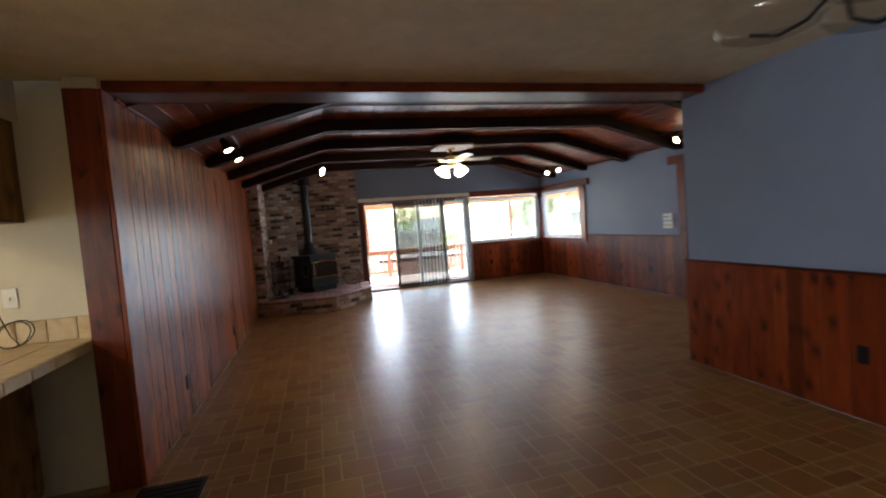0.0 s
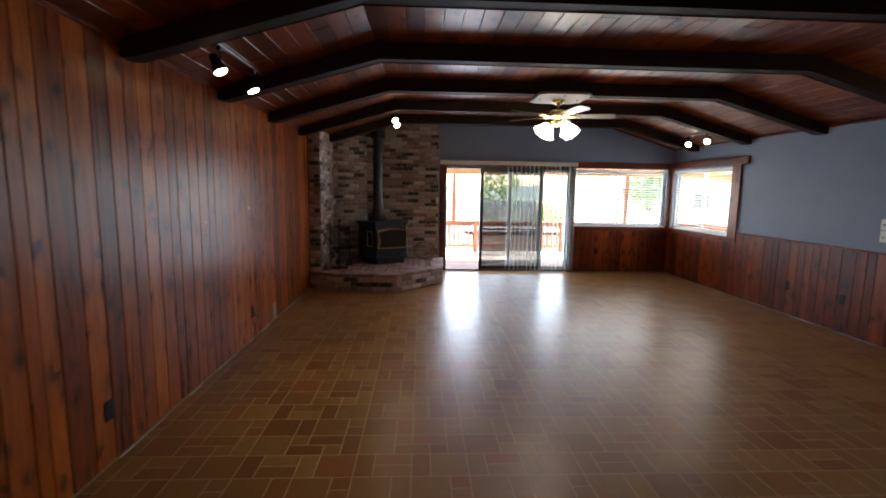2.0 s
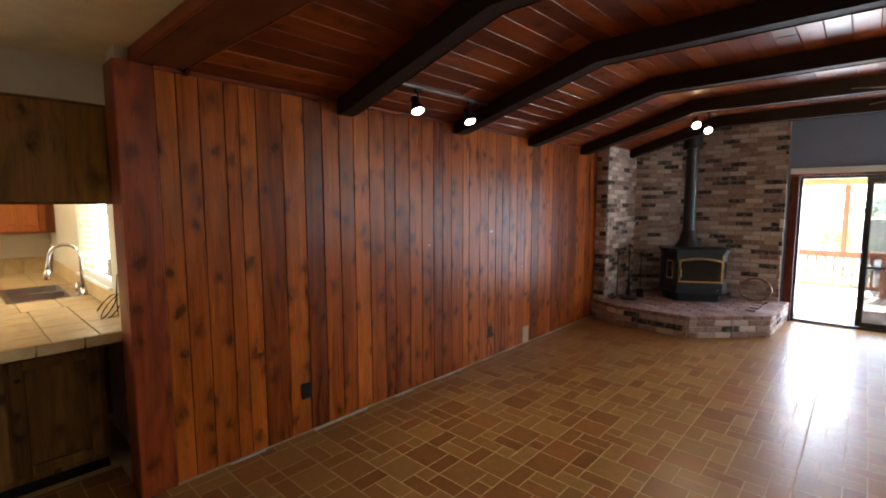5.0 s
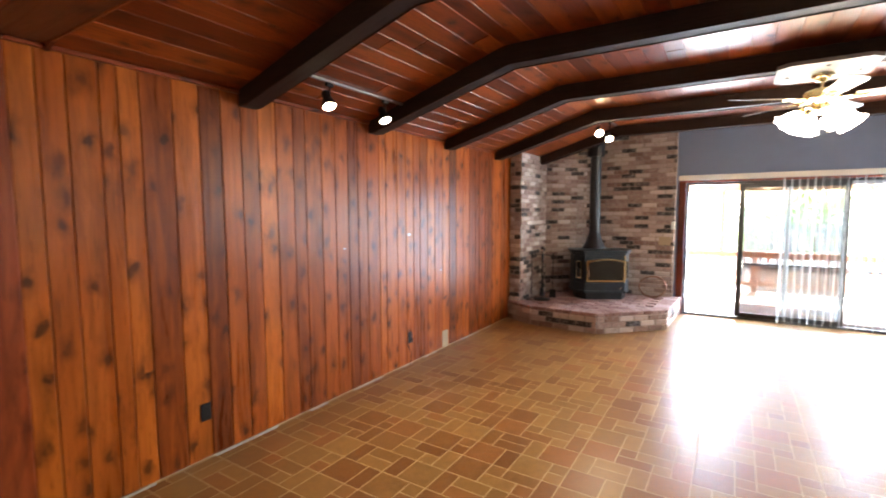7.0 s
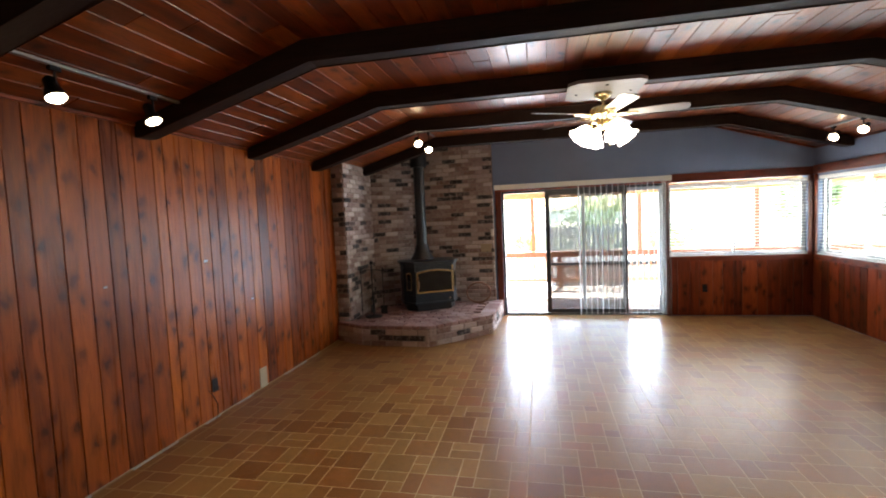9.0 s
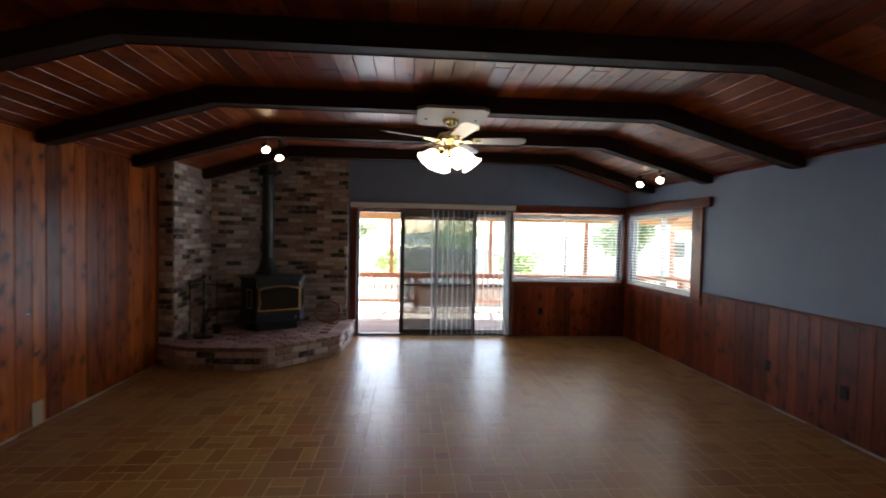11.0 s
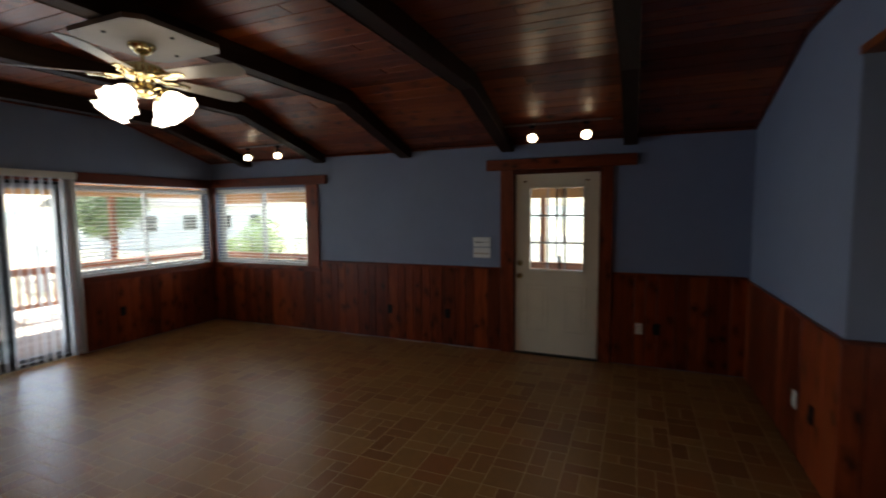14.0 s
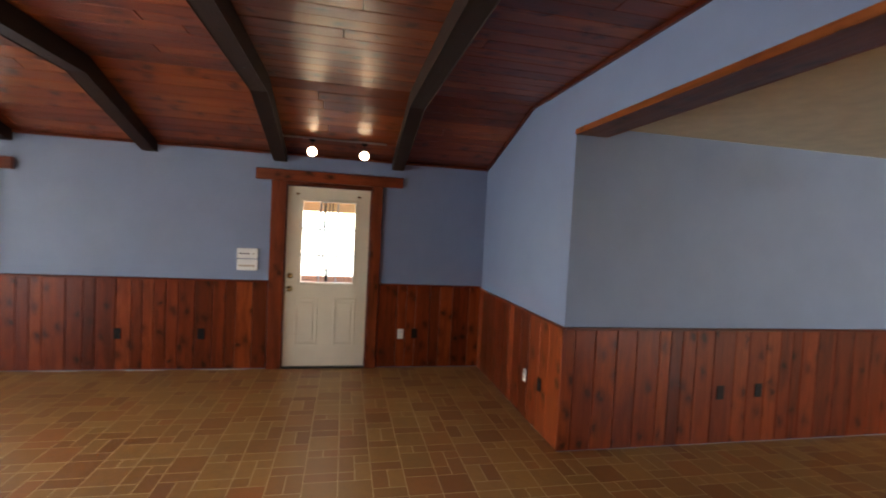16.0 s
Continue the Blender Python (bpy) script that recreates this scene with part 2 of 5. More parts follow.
LEAFB = leaves("tree_leaves", (0.09, 0.14, 0.05), (0.22, 0.28, 0.11))


def tile_mat(name, island):
    m, t, b = mat(name, 0.25)
    rnd = random_of(t, island)
    base = ramp(t, rnd, ((0.0, (0.24, 0.094, 0.024)), (0.22, (0.29, 0.120, 0.032)), (0.42, (0.30, 0.152, 0.042)), (0.62, (0.375, 0.200, 0.058)), (0.80, (0.33, 0.172, 0.050)), (1.0, (0.33, 0.122, 0.032))))
    cloud = noisen(t, coords(t, (1, 1, 1), rnd), 16, 5, 0.65, 0.6)
    speck = noisen(t, coords(t, (1, 1, 1), rnd), 120, 2, 0.5)
    col = mixc(t, base, (0.12, 0.065, 0.032), mathn(t, "MULTIPLY", ramp(t, cloud, ((0.35, (1, 1, 1)), (0.65, (0, 0, 0)))), 0.22))
    col = mixc(t, col, (0.36, 0.24, 0.13), mathn(t, "MULTIPLY", mathn(t, "GREATER_THAN", speck, 0.62), 0.15))
    t.links.new(col, b.inputs["Base Color"])
    t.links.new(mathn(t, "MULTIPLY_ADD", cloud, 0.16, 0.245), b.inputs["Roughness"])
    b.inputs["Specular IOR Level"].default_value = 0.34
    bump(t, b, cloud, 0.22, 0.004)
    return m


TILE, TILES = tile_mat("embossed_floor_tile", False), tile_mat("embossed_floor_tile_field", True)


def brick_mat(name, island, stops, mottled=(0.5, 0.46, 0.42)):
    m, t, b = mat(name, 0.85)
    rnd = random_of(t, island)
    base = ramp(t, rnd, stops)
    n = noisen(t, coords(t, (1, 1, 1), rnd), 22, 5, 0.65)
    col = mixc(t, base, mottled, mathn(t, "MULTIPLY", ramp(t, n, ((0.50, (0, 0, 0)), (0.68, (1, 1, 1)))), 0.45))
    col = mixc(t, col, (0.05, 0.04, 0.035), mathn(t, "MULTIPLY", ramp(t, n, ((0.30, (1, 1, 1)), (0.42, (0, 0, 0)))), 0.5))
    t.links.new(col, b.inputs["Base Color"])
    bump(t, b, n, 0.7, 0.006)
    return m


BRK = ((0.0, (0.030, 0.024, 0.022)), (0.155, (0.045, 0.034, 0.030)), (0.18, (0.21, 0.120, 0.092)), (0.42, (0.33, 0.225, 0.185)), (0.72, (0.43, 0.325, 0.275)), (1.0, (0.60, 0.50, 0.44)))
BRICKM, BRICKS = brick_mat("used_brick", False, BRK), brick_mat("used_brick_field", True, BRK)
CAPM = brick_mat("hearth_cap_brick", False, ((0.0, (0.20, 0.10, 0.085)), (0.5, (0.30, 0.17, 0.145)), (1.0, (0.40, 0.27, 0.24))), (0.45, 0.36, 0.33))


def ctile_mat():
    m, t, b = mat("beige_counter_tile", 0.35)
    rnd = random_of(t)
    n = noisen(t, coords(t, (1, 1, 1), rnd), 9, 5, 0.6, 0.8)
    col = ramp(t, n, ((0.25, (0.42, 0.27, 0.10)), (0.5, (0.58, 0.42, 0.20)), (0.75, (0.68, 0.53, 0.30))))
    t.links.new(mixc(t, col, (0.45, 0.33, 0.19), mathn(t, "MULTIPLY", rnd, 0.4)), b.inputs["Base Color"])
    return m


CTILE = ctile_mat()


def glass_mat(name, tint=(1, 1, 1), gloss=0.08):
    m = bpy.data.materials.new(name)
    m.use_nodes = True
    t = m.node_tree
    t.nodes.clear()
    out, mix, tr, gl = nd(t, "OutputMaterial"), nd(t, "MixShader"), nd(t, "BsdfTransparent"), nd(t, "BsdfGlossy")
    tr.inputs["Color"].default_value = (*tint, 1)
    gl.inputs["Roughness"].default_value = 0.02
    mix.inputs[0].default_value = gloss
    t.links.new(tr.outputs[0], mix.inputs[1])
    t.links.new(gl.outputs[0], mix.inputs[2])
    t.links.new(mix.outputs[0], out.inputs[0])
    return m


GLASS = glass_mat("clear_window_glass", (0.95, 0.97, 0.96), 0.05)
SCREEN = glass_mat("dark_insect_screen", (0.42, 0.42, 0.43), 0.0)
LAMPGL = glass_mat("clear_lamp_glass", (0.86, 0.85, 0.84), 0.07)


def sheer(name, col, share):
    """Thin plastic that lets part of the daylight through."""
    m, t, b = mat(name, 0.5, 0.0, col)
    out = next(n for n in t.nodes if n.bl_idname == "ShaderNodeOutputMaterial")
    mix, tl = nd(t, "MixShader"), nd(t, "BsdfTranslucent")
    tl.inputs["Color"].default_value = (*col, 1)
    mix.inputs[0].default_value = share
    t.links.new(b.outputs[0], mix.inputs[1])
    t.links.new(tl.outputs[0], mix.inputs[2])
    t.links.new(mix.outputs[0], out.inputs[0])
    return m


VANE = sheer("pale_sheer_vane", (0.72, 0.71, 0.68), 0.22)
VANE.node_tree.nodes["Principled BSDF"].inputs["Alpha"].default_value = 0.90
SLATM = sheer("white_blind_slat", (0.84, 0.83, 0.80), 0.45)


# ---- mesh helpers ----
def cbox(bm, a, c, b=0.0):
    """A box from corner a to corner c; b: chamfer."""
    (x0, y0, z0), (x1, y1, z1) = [[min(p, q) for p, q in zip(a, c)], [max(p, q) for p, q in zip(a, c)]]
    if b <= 0:
        v = [bm.verts.new(p) for p in itertools.product((x0, x1), (y0, y1), (z0, z1))]
        for f in ((0, 1, 3, 2), (4, 6, 7, 5), (0, 4, 5, 1), (2, 3, 7, 6), (0, 2, 6, 4), (1, 5, 7, 3)):
            bm.faces.new([v[k] for k in f])
        return
    v = {}
    for sx, sy, sz in itertools.product((0, 1), repeat=3):
        X, Y, Z = (x1 if sx else x0), (y1 if sy else y0), (z1 if sz else z0)
        ix, iy, iz = X + (-b if sx else b), Y + (-b if sy else b), Z + (-b if sz else b)
        v[sx, sy, sz, 0], v[sx, sy, sz, 1], v[sx, sy, sz, 2] = (bm.verts.new(p) for p in ((X, iy, iz), (ix, Y, iz), (ix, iy, Z)))

    def face(vs, out):
        n = (vs[1].co - vs[0].co).cross(vs[2].co - vs[1].co)
        bm.faces.new(vs if n.dot(Vector(out)) > 0 else vs[::-1])
    for ax in range(3):
        o1, o2 = [k for k in range(3) if k != ax]
        for s in (0, 1):
            vs = []
            for p, q in ((0, 0), (1, 0), (1, 1), (0, 1)):
                key = [0, 0, 0]
                key[ax], key[o1], key[o2] = s, p, q
                vs.append(v[(*key, ax)])
            out = [0, 0, 0]
            out[ax] = 1 if s else -1
            face(vs, out)
        for p, q in itertools.product((0, 1), repeat=2):
            key0, key1 = [0, 0, 0], [0, 0, 0]
            key0[ax], key1[ax] = 0, 1
            for key in (key0, key1):
                key[o1], key[o2] = p, q
            vs = [v[(*key0, o1)], v[(*key1, o1)], v[(*key1, o2)], v[(*key0, o2)]]
            out = [0, 0, 0]
            out[o1], out[o2] = (1 if p else -1), (1 if q else -1)
            face(vs, out)
    for s in itertools.product((0, 1), repeat=3):
        face([v[(*s, 0)], v[(*s, 1)], v[(*s, 2)]], [1 if k else -1 for k in s])


def frame_of(p0, p1):
    d = (Vector(p1) - Vector(p0)).normalized()
    u = d.cross(Vector((0, 0, 1)) if abs(d.z) < 0.9 else Vector((1, 0, 0))).normalized()
    return d, u, d.cross(u)


def cyl(bm, p0, p1, r0, r1=None, n=16, caps=True):
    r1 = r0 if r1 is None else r1
    d, u, w = frame_of(p0, p1)
    rings = [[bm.verts.new(Vector(p) + (u * math.cos(2 * math.pi * k / n) + w * math.sin(2 * math.pi * k / n)) * r) for k in range(n)] for p, r in ((p0, r0), (p1, r1))]
    for k in range(n):
        bm.faces.new([rings[0][k], rings[0][(k + 1) % n], rings[1][(k + 1) % n], rings[1][k]])
    if caps:
        bm.faces.new(rings[0][::-1])
        bm.faces.new(rings[1])


def tube(bm, pts, r, n=8):
    rings = []
    for k, p in enumerate(pts):
        a, c = pts[max(0, k - 1)], pts[min(len(pts) - 1, k + 1)]
        d, u, w = frame_of(a, c)
        rings.append([bm.verts.new(Vector(p) + (u * math.cos(2 * math.pi * j / n) + w * math.sin(2 * math.pi * j / n)) * r) for j in range(n)])
    for q, s in zip(rings, rings[1:]):
        for j in range(n):
            bm.faces.new([q[j], q[(j + 1) % n], s[(j + 1) % n], s[j]])
    bm.faces.new(rings[0][::-1])
    bm.faces.new(rings[-1])


def lathe(bm, prof, m=Matrix(), n=24, wave=0.0, lobes=8):
    """prof: pairs of radius, height; turned about the z axis of m. wave: scallops, growing along the profile."""
    rings = []
    for i, (r, z) in enumerate(prof):
        k1 = i / max(1, len(prof) - 1)
        rings.append([bm.verts.new(m @ Vector((r * (1 + wave * k1 * math.cos(lobes * 2 * math.pi * k / n)) * math.cos(2 * math.pi * k / n), r * (1 + wave * k1 * math.cos(lobes * 2 * math.pi * k / n)) * math.sin(2 * math.pi * k / n), z))) for k in range(n)])
    for q, s in zip(rings, rings[1:]):
        for j in range(n):
            bm.faces.new([q[j], q[(j + 1) % n], s[(j + 1) % n], s[j]])


def prism(bm, poly, z0, z1):
    a, c = [bm.verts.new((x, y, z0)) for x, y in poly], [bm.verts.new((x, y, z1)) for x, y in poly]
    n = len(poly)
    bm.faces.new(a[::-1])
    bm.faces.new(c)
    for k in range(n):
        bm.faces.new([a[k], a[(k + 1) % n], c[(k + 1) % n], c[k]])


def plate_y(bm, poly, y0, y1):
    """A plate in the xz plane, from y0 to y1."""
    a, c = [bm.verts.new((x, y0, z)) for x, z in poly], [bm.verts.new((x, y1, z)) for x, z in poly]
    n = len(poly)
    bm.faces.new(a)
    bm.faces.new(c[::-1])
    for k in range(n):
        bm.faces.new([a[k], c[k], c[(k + 1) % n], a[(k + 1) % n]])


def mesh_of(name, bm, material, smooth=False):
    bmesh.ops.recalc_face_normals(bm, faces=bm.faces)
    me = bpy.data.meshes.new(name)
    bm.to_mesh(me)
    bm.free()
    me.materials.append(material)
    if smooth:
        me.polygons.foreach_set("use_smooth", [True] * len(me.polygons))
    return me


def part(name, bm, material, parent=None, label="", smooth=False, kind=""):
    ob = new(name, mesh_of(name, bm, material, smooth))
    ob.parent = parent
    return tagged(ob, label, kind=kind)


def box_part(name, a, c, material, parent=None, label="", b=0.0, kind=""):
    """A box whose object sits at its own middle."""
    m = [(p + q) / 2 for p, q in zip(a, c)]
    bm = bmesh.new()
    cbox(bm, [p - k for p, k in zip(a, m)], [p - k for p, k in zip(c, m)], b)
    ob = part(name, bm, material, parent, label, kind=kind)
    ob.location = m
    return ob


def thing(name, label, category, group="", at=(0, 0, 0), turn=0.0, kind=""):
    ob = new(name)
    ob.location, ob.rotation_euler[2], ob.empty_display_size = at, radians(turn), 0.1
    return tagged(ob, label, category, group, kind)


def boxes(name, rows, material, label="", kind="structure", parent=None, b=0.0):
    bm = bmesh.new()
    for a, c in rows:
        cbox(bm, a, c, b)
    return part(name, bm, material, parent, label, kind=kind)


# ---- shell ----
floor = boxes("floor", [((-3.6, -6.5, -0.12), (W + 0.2, L + 0.12, -0.0006))], GROUT, "tiled floor of brown embossed squares and oblongs with pale joints")
wall_west = boxes("wall_west", [((-0.19, -0.369, 0), (-0.02, L + 0.2, 2.6))], CREAM, "wall clad in stained knotty pine boards")
SL0, SL1, SLT = 2.18, 4.63, 2.01
WN0, WN1, WNB, WNT = 4.67, 6.50, 0.90, 1.98
WE0, WE1, WEB, WET = 5.15, 6.86, 0.90, 1.99
D0, D1, DT = 1.31, 2.24, 2.06
Y1, Y2 = L, L + 0.16
wall_north = boxes("wall_north", [((-0.2, Y1, 0), (SL0, Y2, 2.9)), ((SL0, Y1, SLT), (W + 0.16, Y2, 2.9)), ((SL1, Y1, 0), (WN0, Y2, SLT)), ((WN0, Y1, 0), (WN1, Y2, WNB)), ((WN1, Y1, 0), (W + 0.16, Y2, SLT))], BLUE, "blue-grey painted end wall above dark wainscot")
X1, X2 = W, W + 0.16
wall_east = boxes("wall_east", [((X1, YP - 0.14, 0), (X2, D0, 2.6)), ((X1, D0, 2.096), (X2, D1, 2.6)), ((X1, D1, 0), (X2, WE0, 2.6)), ((X1, WE0, 0), (X2, WE1, WEB)), ((X1, WE0, WET), (X2, WE1, 2.6)), ((X1, WE1, 0), (X2, Y1, 2.6))], BLUE, "blue-grey painted side wall above dark wainscot")
wall_partition = boxes("wall_partition", [((XB, YP - 0.14, 0), (W, YP, 2.9)), ((-0.02, HEADY + 0.02, Z_HEAD + 0.02), (XB, YP, 2.9))], BLUE, "blue-grey painted wall with the wide opening to the kitchen")
wall_dining = boxes("wall_dining", [((XB, -6.5, 0), (XB + 0.14, YP - 0.14, 2.6))], BLUE, "blue-grey painted wall beside the kitchen")
wall_kitchen_north = boxes("wall_kitchen_north", [((-3.55, -0.270, 0), (-0.19, -0.14, 1.08)), ((-3.55, -0.270, 1.88), (-0.19, -0.14, 2.6)), ((-3.55, -0.270, 1.08), (-1.98, -0.14, 1.88)), ((-0.93, -0.270, 1.08), (-0.19, -0.14, 1.88))], CREAM, "cream painted kitchen wall with a window over the sink")
wall_kitchen_west = boxes("wall_kitchen_west", [((-3.6, -6.5, 0), (-3.42, -0.14, 0.9)), ((-3.6, -6.5, 2.1), (-3.42, -0.14, 2.6)), ((-3.6, -6.5, 0.9), (-3.42, -6.1, 2.1)), ((-3.6, -4.5, 0.9), (-3.42, -0.14, 2.1))], CREAM, "cream painted kitchen wall")
wall_south = boxes("wall_south", [((-3.6, -6.65, 0), (XB + 0.14, -6.5, 2.6))], CREAM, "cream painted wall closing the kitchen")
ceiling_kitchen = boxes("ceiling_kitchen", [((-3.6, -6.6, Z_KIT), (XB + 0.14, HEADY, Z_KIT + 0.12))], POPC, "pale textured kitchen ceiling")


def ceil_z(x):
    if x < CR0:
        return Z_WALL + (Z_FLAT - Z_WALL) * x / CR0
    if x > CR1:
        return Z_WALL + (Z_FLAT - Z_WALL) * (W - x) / (W - CR1)
    return Z_FLAT


def build_ceiling():
    bm = bmesh.new()
    rng = random.Random(4)
    y0, y1 = YP, L
    n0, n1 = 10, 28
    xs = [CR0 * k / n0 for k in range(n0 + 1)] + [CR0 + (CR1 - CR0) * k / n1 for k in range(1, n1 + 1)] + [CR1 + (W - CR1) * k / n0 for k in range(1, n0 + 1)]
    g = 0.004
    for xa, xb in zip(xs, xs[1:]):
        y = y0 - rng.uniform(0, 2.4)
        while y < y1:
            ye = y + rng.uniform(2.2, 3.9)
            ya, yb = max(y0, y) + 0.001, min(y1, ye) - 0.001
            if yb - ya > 0.05:
                za, zb = ceil_z(xa), ceil_z(xb)
                lift = rng.uniform(0, 0.0015)
                q = []
                for inset, dz in ((0.0, 0.008), (g, 0.0 + lift)):
                    for (x, s), yy in (((xa, 1), ya + inset), ((xb, -1), ya + inset), ((xb, -1), yb - inset), ((xa, 1), yb - inset)):
                        X = x + s * inset
                        q.append(bm.verts.new((X, yy, za + (zb - za) * (X - xa) / (xb - xa) + dz)))
                bm.faces.new(q[4:8][::-1])
                for k in range(4):
                    bm.faces.new([q[k], q[4 + k], q[4 + (k + 1) % 4], q[(k + 1) % 4]])
            y = ye
    me = bpy.data.meshes.new("ceiling")
    bm.to_mesh(me)
    bm.free()
    me.materials.append(CEIL)
    tagged(new("ceiling", me), "stained tongue-and-groove plank ceiling with two shallow slopes", kind="structure")
    bm = bmesh.new()
    plate_y(bm, [(-0.2, Z_WALL - 0.05), (CR0, Z_FLAT + 0.01), (CR1, Z_FLAT + 0.01), (W + 0.2, Z_WALL - 0.05), (W + 0.2, 3.1), (-0.2, 3.1)], -0.3, L + 0.2)
    part("roof_deck", bm, BEAM, None, "solid roof over the plank ceiling", kind="structure")


build_ceiling()

BEAMS = [0.962 + 1.285 * k for k in range(5)]
for k, y in enumerate(BEAMS):
    bm = bmesh.new()
    zb, zw = 2.677, 2.30
    poly = [(0.0, zw), (0.07, zw), (CR0 + 0.04, zb), (CR1 - 0.04, zb), (W - 0.07, zw), (W, zw), (W, Z_WALL - 0.002), (CR1, Z_FLAT - 0.002), (CR0, Z_FLAT - 0.002), (0.0, Z_WALL - 0.002)]
    plate_y(bm, poly, y, y + 0.135)
    bmesh.ops.bevel(bm, geom=[e for e in bm.edges if abs(e.verts[0].co.y - e.verts[1].co.y) < 1e-4 and max(e.verts[0].co.z, e.verts[1].co.z) < 2.70], offset=0.006, segments=1, affect="EDGES")
    beam = tagged(part("ceiling_beam", bm, BEAM), "dark-stained cranked timber beam across the plank ceiling", "beam", "ceiling beams")
    rng = random.Random(k)
    bm = bmesh.new()
    x = 1.55 + rng.uniform(0, 0.3)
    while x < 5.1:
        cyl(bm, (x, y + 0.067, zb - 0.002), (x, y + 0.067, zb + 0.02), 0.011, n=10)
        x += 0.61
    part("bolt_plugs", bm, BLACKP, beam, "dark recessed bolt heads")


# ---- boards on the walls ----
def board_run(parent, p0, p1, z0, z1, material, normal, seed, wlo=0.10, whi=0.21, thick=0.019, name="board", skip=()):
    """Vertical boards side by side from p0 to p1 along a wall; normal: the way they face."""
    rng = random.Random(seed)
    a, b, nrm = Vector((*p0, 0)), Vector((*p1, 0)), Vector((*normal, 0))
    d = (b - a).normalized()
    length, s = (b - a).length, 0.0
    while s < length - 0.01:
        w = min(rng.uniform(wlo, whi), length - s)
        if length - s - w < 0.05:
            w = length - s
        bm = bmesh.new()
        cbox(bm, (-w / 2 + 0.0012, -thick / 2, -(z1 - z0) / 2), (w / 2 - 0.0012, thick / 2, (z1 - z0) / 2), 0.0035)
        ob = part(name, bm, material, parent)
        c = a + d * (s + w / 2) + nrm * (thick / 2 - 0.001 + rng.uniform(0, 0.0015))
        ob.location = (c.x, c.y, (z0 + z1) / 2)
        ob.rotation_euler[2] = math.atan2(d.y, d.x)
        s += w


def cap(parent, a, c, label="", name="cap_rail"):
    dx, dy = abs(c[0] - a[0]), abs(c[1] - a[1])
    return box_part(name, a, c, TRIMX if dx > dy else TRIMY, parent, label, 0.004)


ZW = 0.965
ZP = 0.940                         # boards of the partition and the dining wall
board_run(wall_west, (-0.0195, -0.205), (-0.0195, 5.36), 0.012, 2.385, PANEL, (1, 0), 3, 0.085, 0.175)
box_part("edge_board", (-0.02, -0.388, 0.004), (0.006, -0.205, Z_HEAD), CORNERB, wall_west, b=0.004)
box_part("end_board", (-0.192, -0.388, 0.0), (-0.0205, -0.37, Z_HEAD), TRIMZ, wall_west, "dark end board of the clad wall", 0.003)
# ceiling mouldings
bm = bmesh.new()
cbox(bm, (0.0, YP, 2.378), (0.02, L, 2.402), 0.003)
cbox(bm, (0.0005, -0.204, 2.378), (0.018, YP - 0.0005, 2.3995), 0.003)
part("moulding_west", bm, TRIMY, None, "thin stained moulding under the plank ceiling", kind="structure")
bm = bmesh.new()
cbox(bm, (W - 0.018, YP, 2.375), (W, L, 2.401), 0.003)
part("moulding_east", bm, TRIMY, None, "thin stained moulding under the plank ceiling", kind="structure")


def end_moulding(name, y0, y1):
    bm = bmesh.new()
    for xa, xb in ((0.0, CR0), (CR0, CR1), (CR1, W)):
        za, zb = ceil_z(xa), ceil_z(xb)
        plate_y(bm, [(xa, za - 0.028), (xb, zb - 0.028), (xb, zb - 0.001), (xa, za - 0.001)], y0, y1)
    part(name, bm, TRIMX, None, "thin stained moulding under the plank ceiling", kind="structure")


end_moulding("moulding_south", YP, YP + 0.02)
end_moulding("moulding_north", L - 0.02, L)

board_run(wall_east, (W + 0.0005, YP), (W + 0.0005, D0 - 0.13), 0.012, ZW, WAINS, (-1, 0), 11)
board_run(wall_east, (W + 0.0005, D1 + 0.16), (W + 0.0005, 4.93), 0.012, ZW, WAINS, (-1, 0), 12)
board_run(wall_east, (W + 0.0005, 4.93), (W + 0.0005, L), 0.012, WEB - 0.075, WAINS, (-1, 0), 13)
board_run(wall_north, (SL1 + 0.04, L + 0.0005), (W - 0.02, L + 0.0005), 0.012, WNB - 0.075, WAINS, (0, -1), 14)
board_run(wall_partition, (XB, YP - 0.0005), (W - 0.02, YP - 0.0005), 0.012, ZP, WAINS, (0, 1), 15)
board_run(wall_dining, (XB + 0.0005, -6.4), (XB + 0.0005, YP + 0.018), 0.012, ZP, WAINS, (-1, 0), 16)
cap(wall_east, (W - 0.03, YP + 0.02, ZW), (W, D0 - 0.13, ZW + 0.022))
cap(wall_east, (W - 0.03, D1 + 0.16, ZW), (W, 4.93, ZW + 0.022))
cap(wall_partition, (XB - 0.03, YP, ZP), (W - 0.0305, YP + 0.03, ZP + 0.022))
cap(wall_dining, (XB - 0.03, -6.4, ZP), (XB, YP - 0.001, ZP + 0.022))
# white filler left in the gap under the boards
rng = random.Random(8)
gaps = thing("filler_strips", "broken white filler along the foot of the boards", "filler")
for x0, x1, y0, y1 in [(0.001, 0.008, y, y + rng.uniform(0.15, 0.5)) for y in (0.1, 0.7, 1.5, 2.0, 2.7, 3.1, 3.9, 4.5)] + [(W - 0.030, W - 0.022, y, y + rng.uniform(0.2, 0.6)) for y in (2.6, 3.4, 4.2, 5.1, 5.9)]:
    box_part("strip", (x0, y0, 0.0), (x1, y1, 0.008), FILLER, gaps)

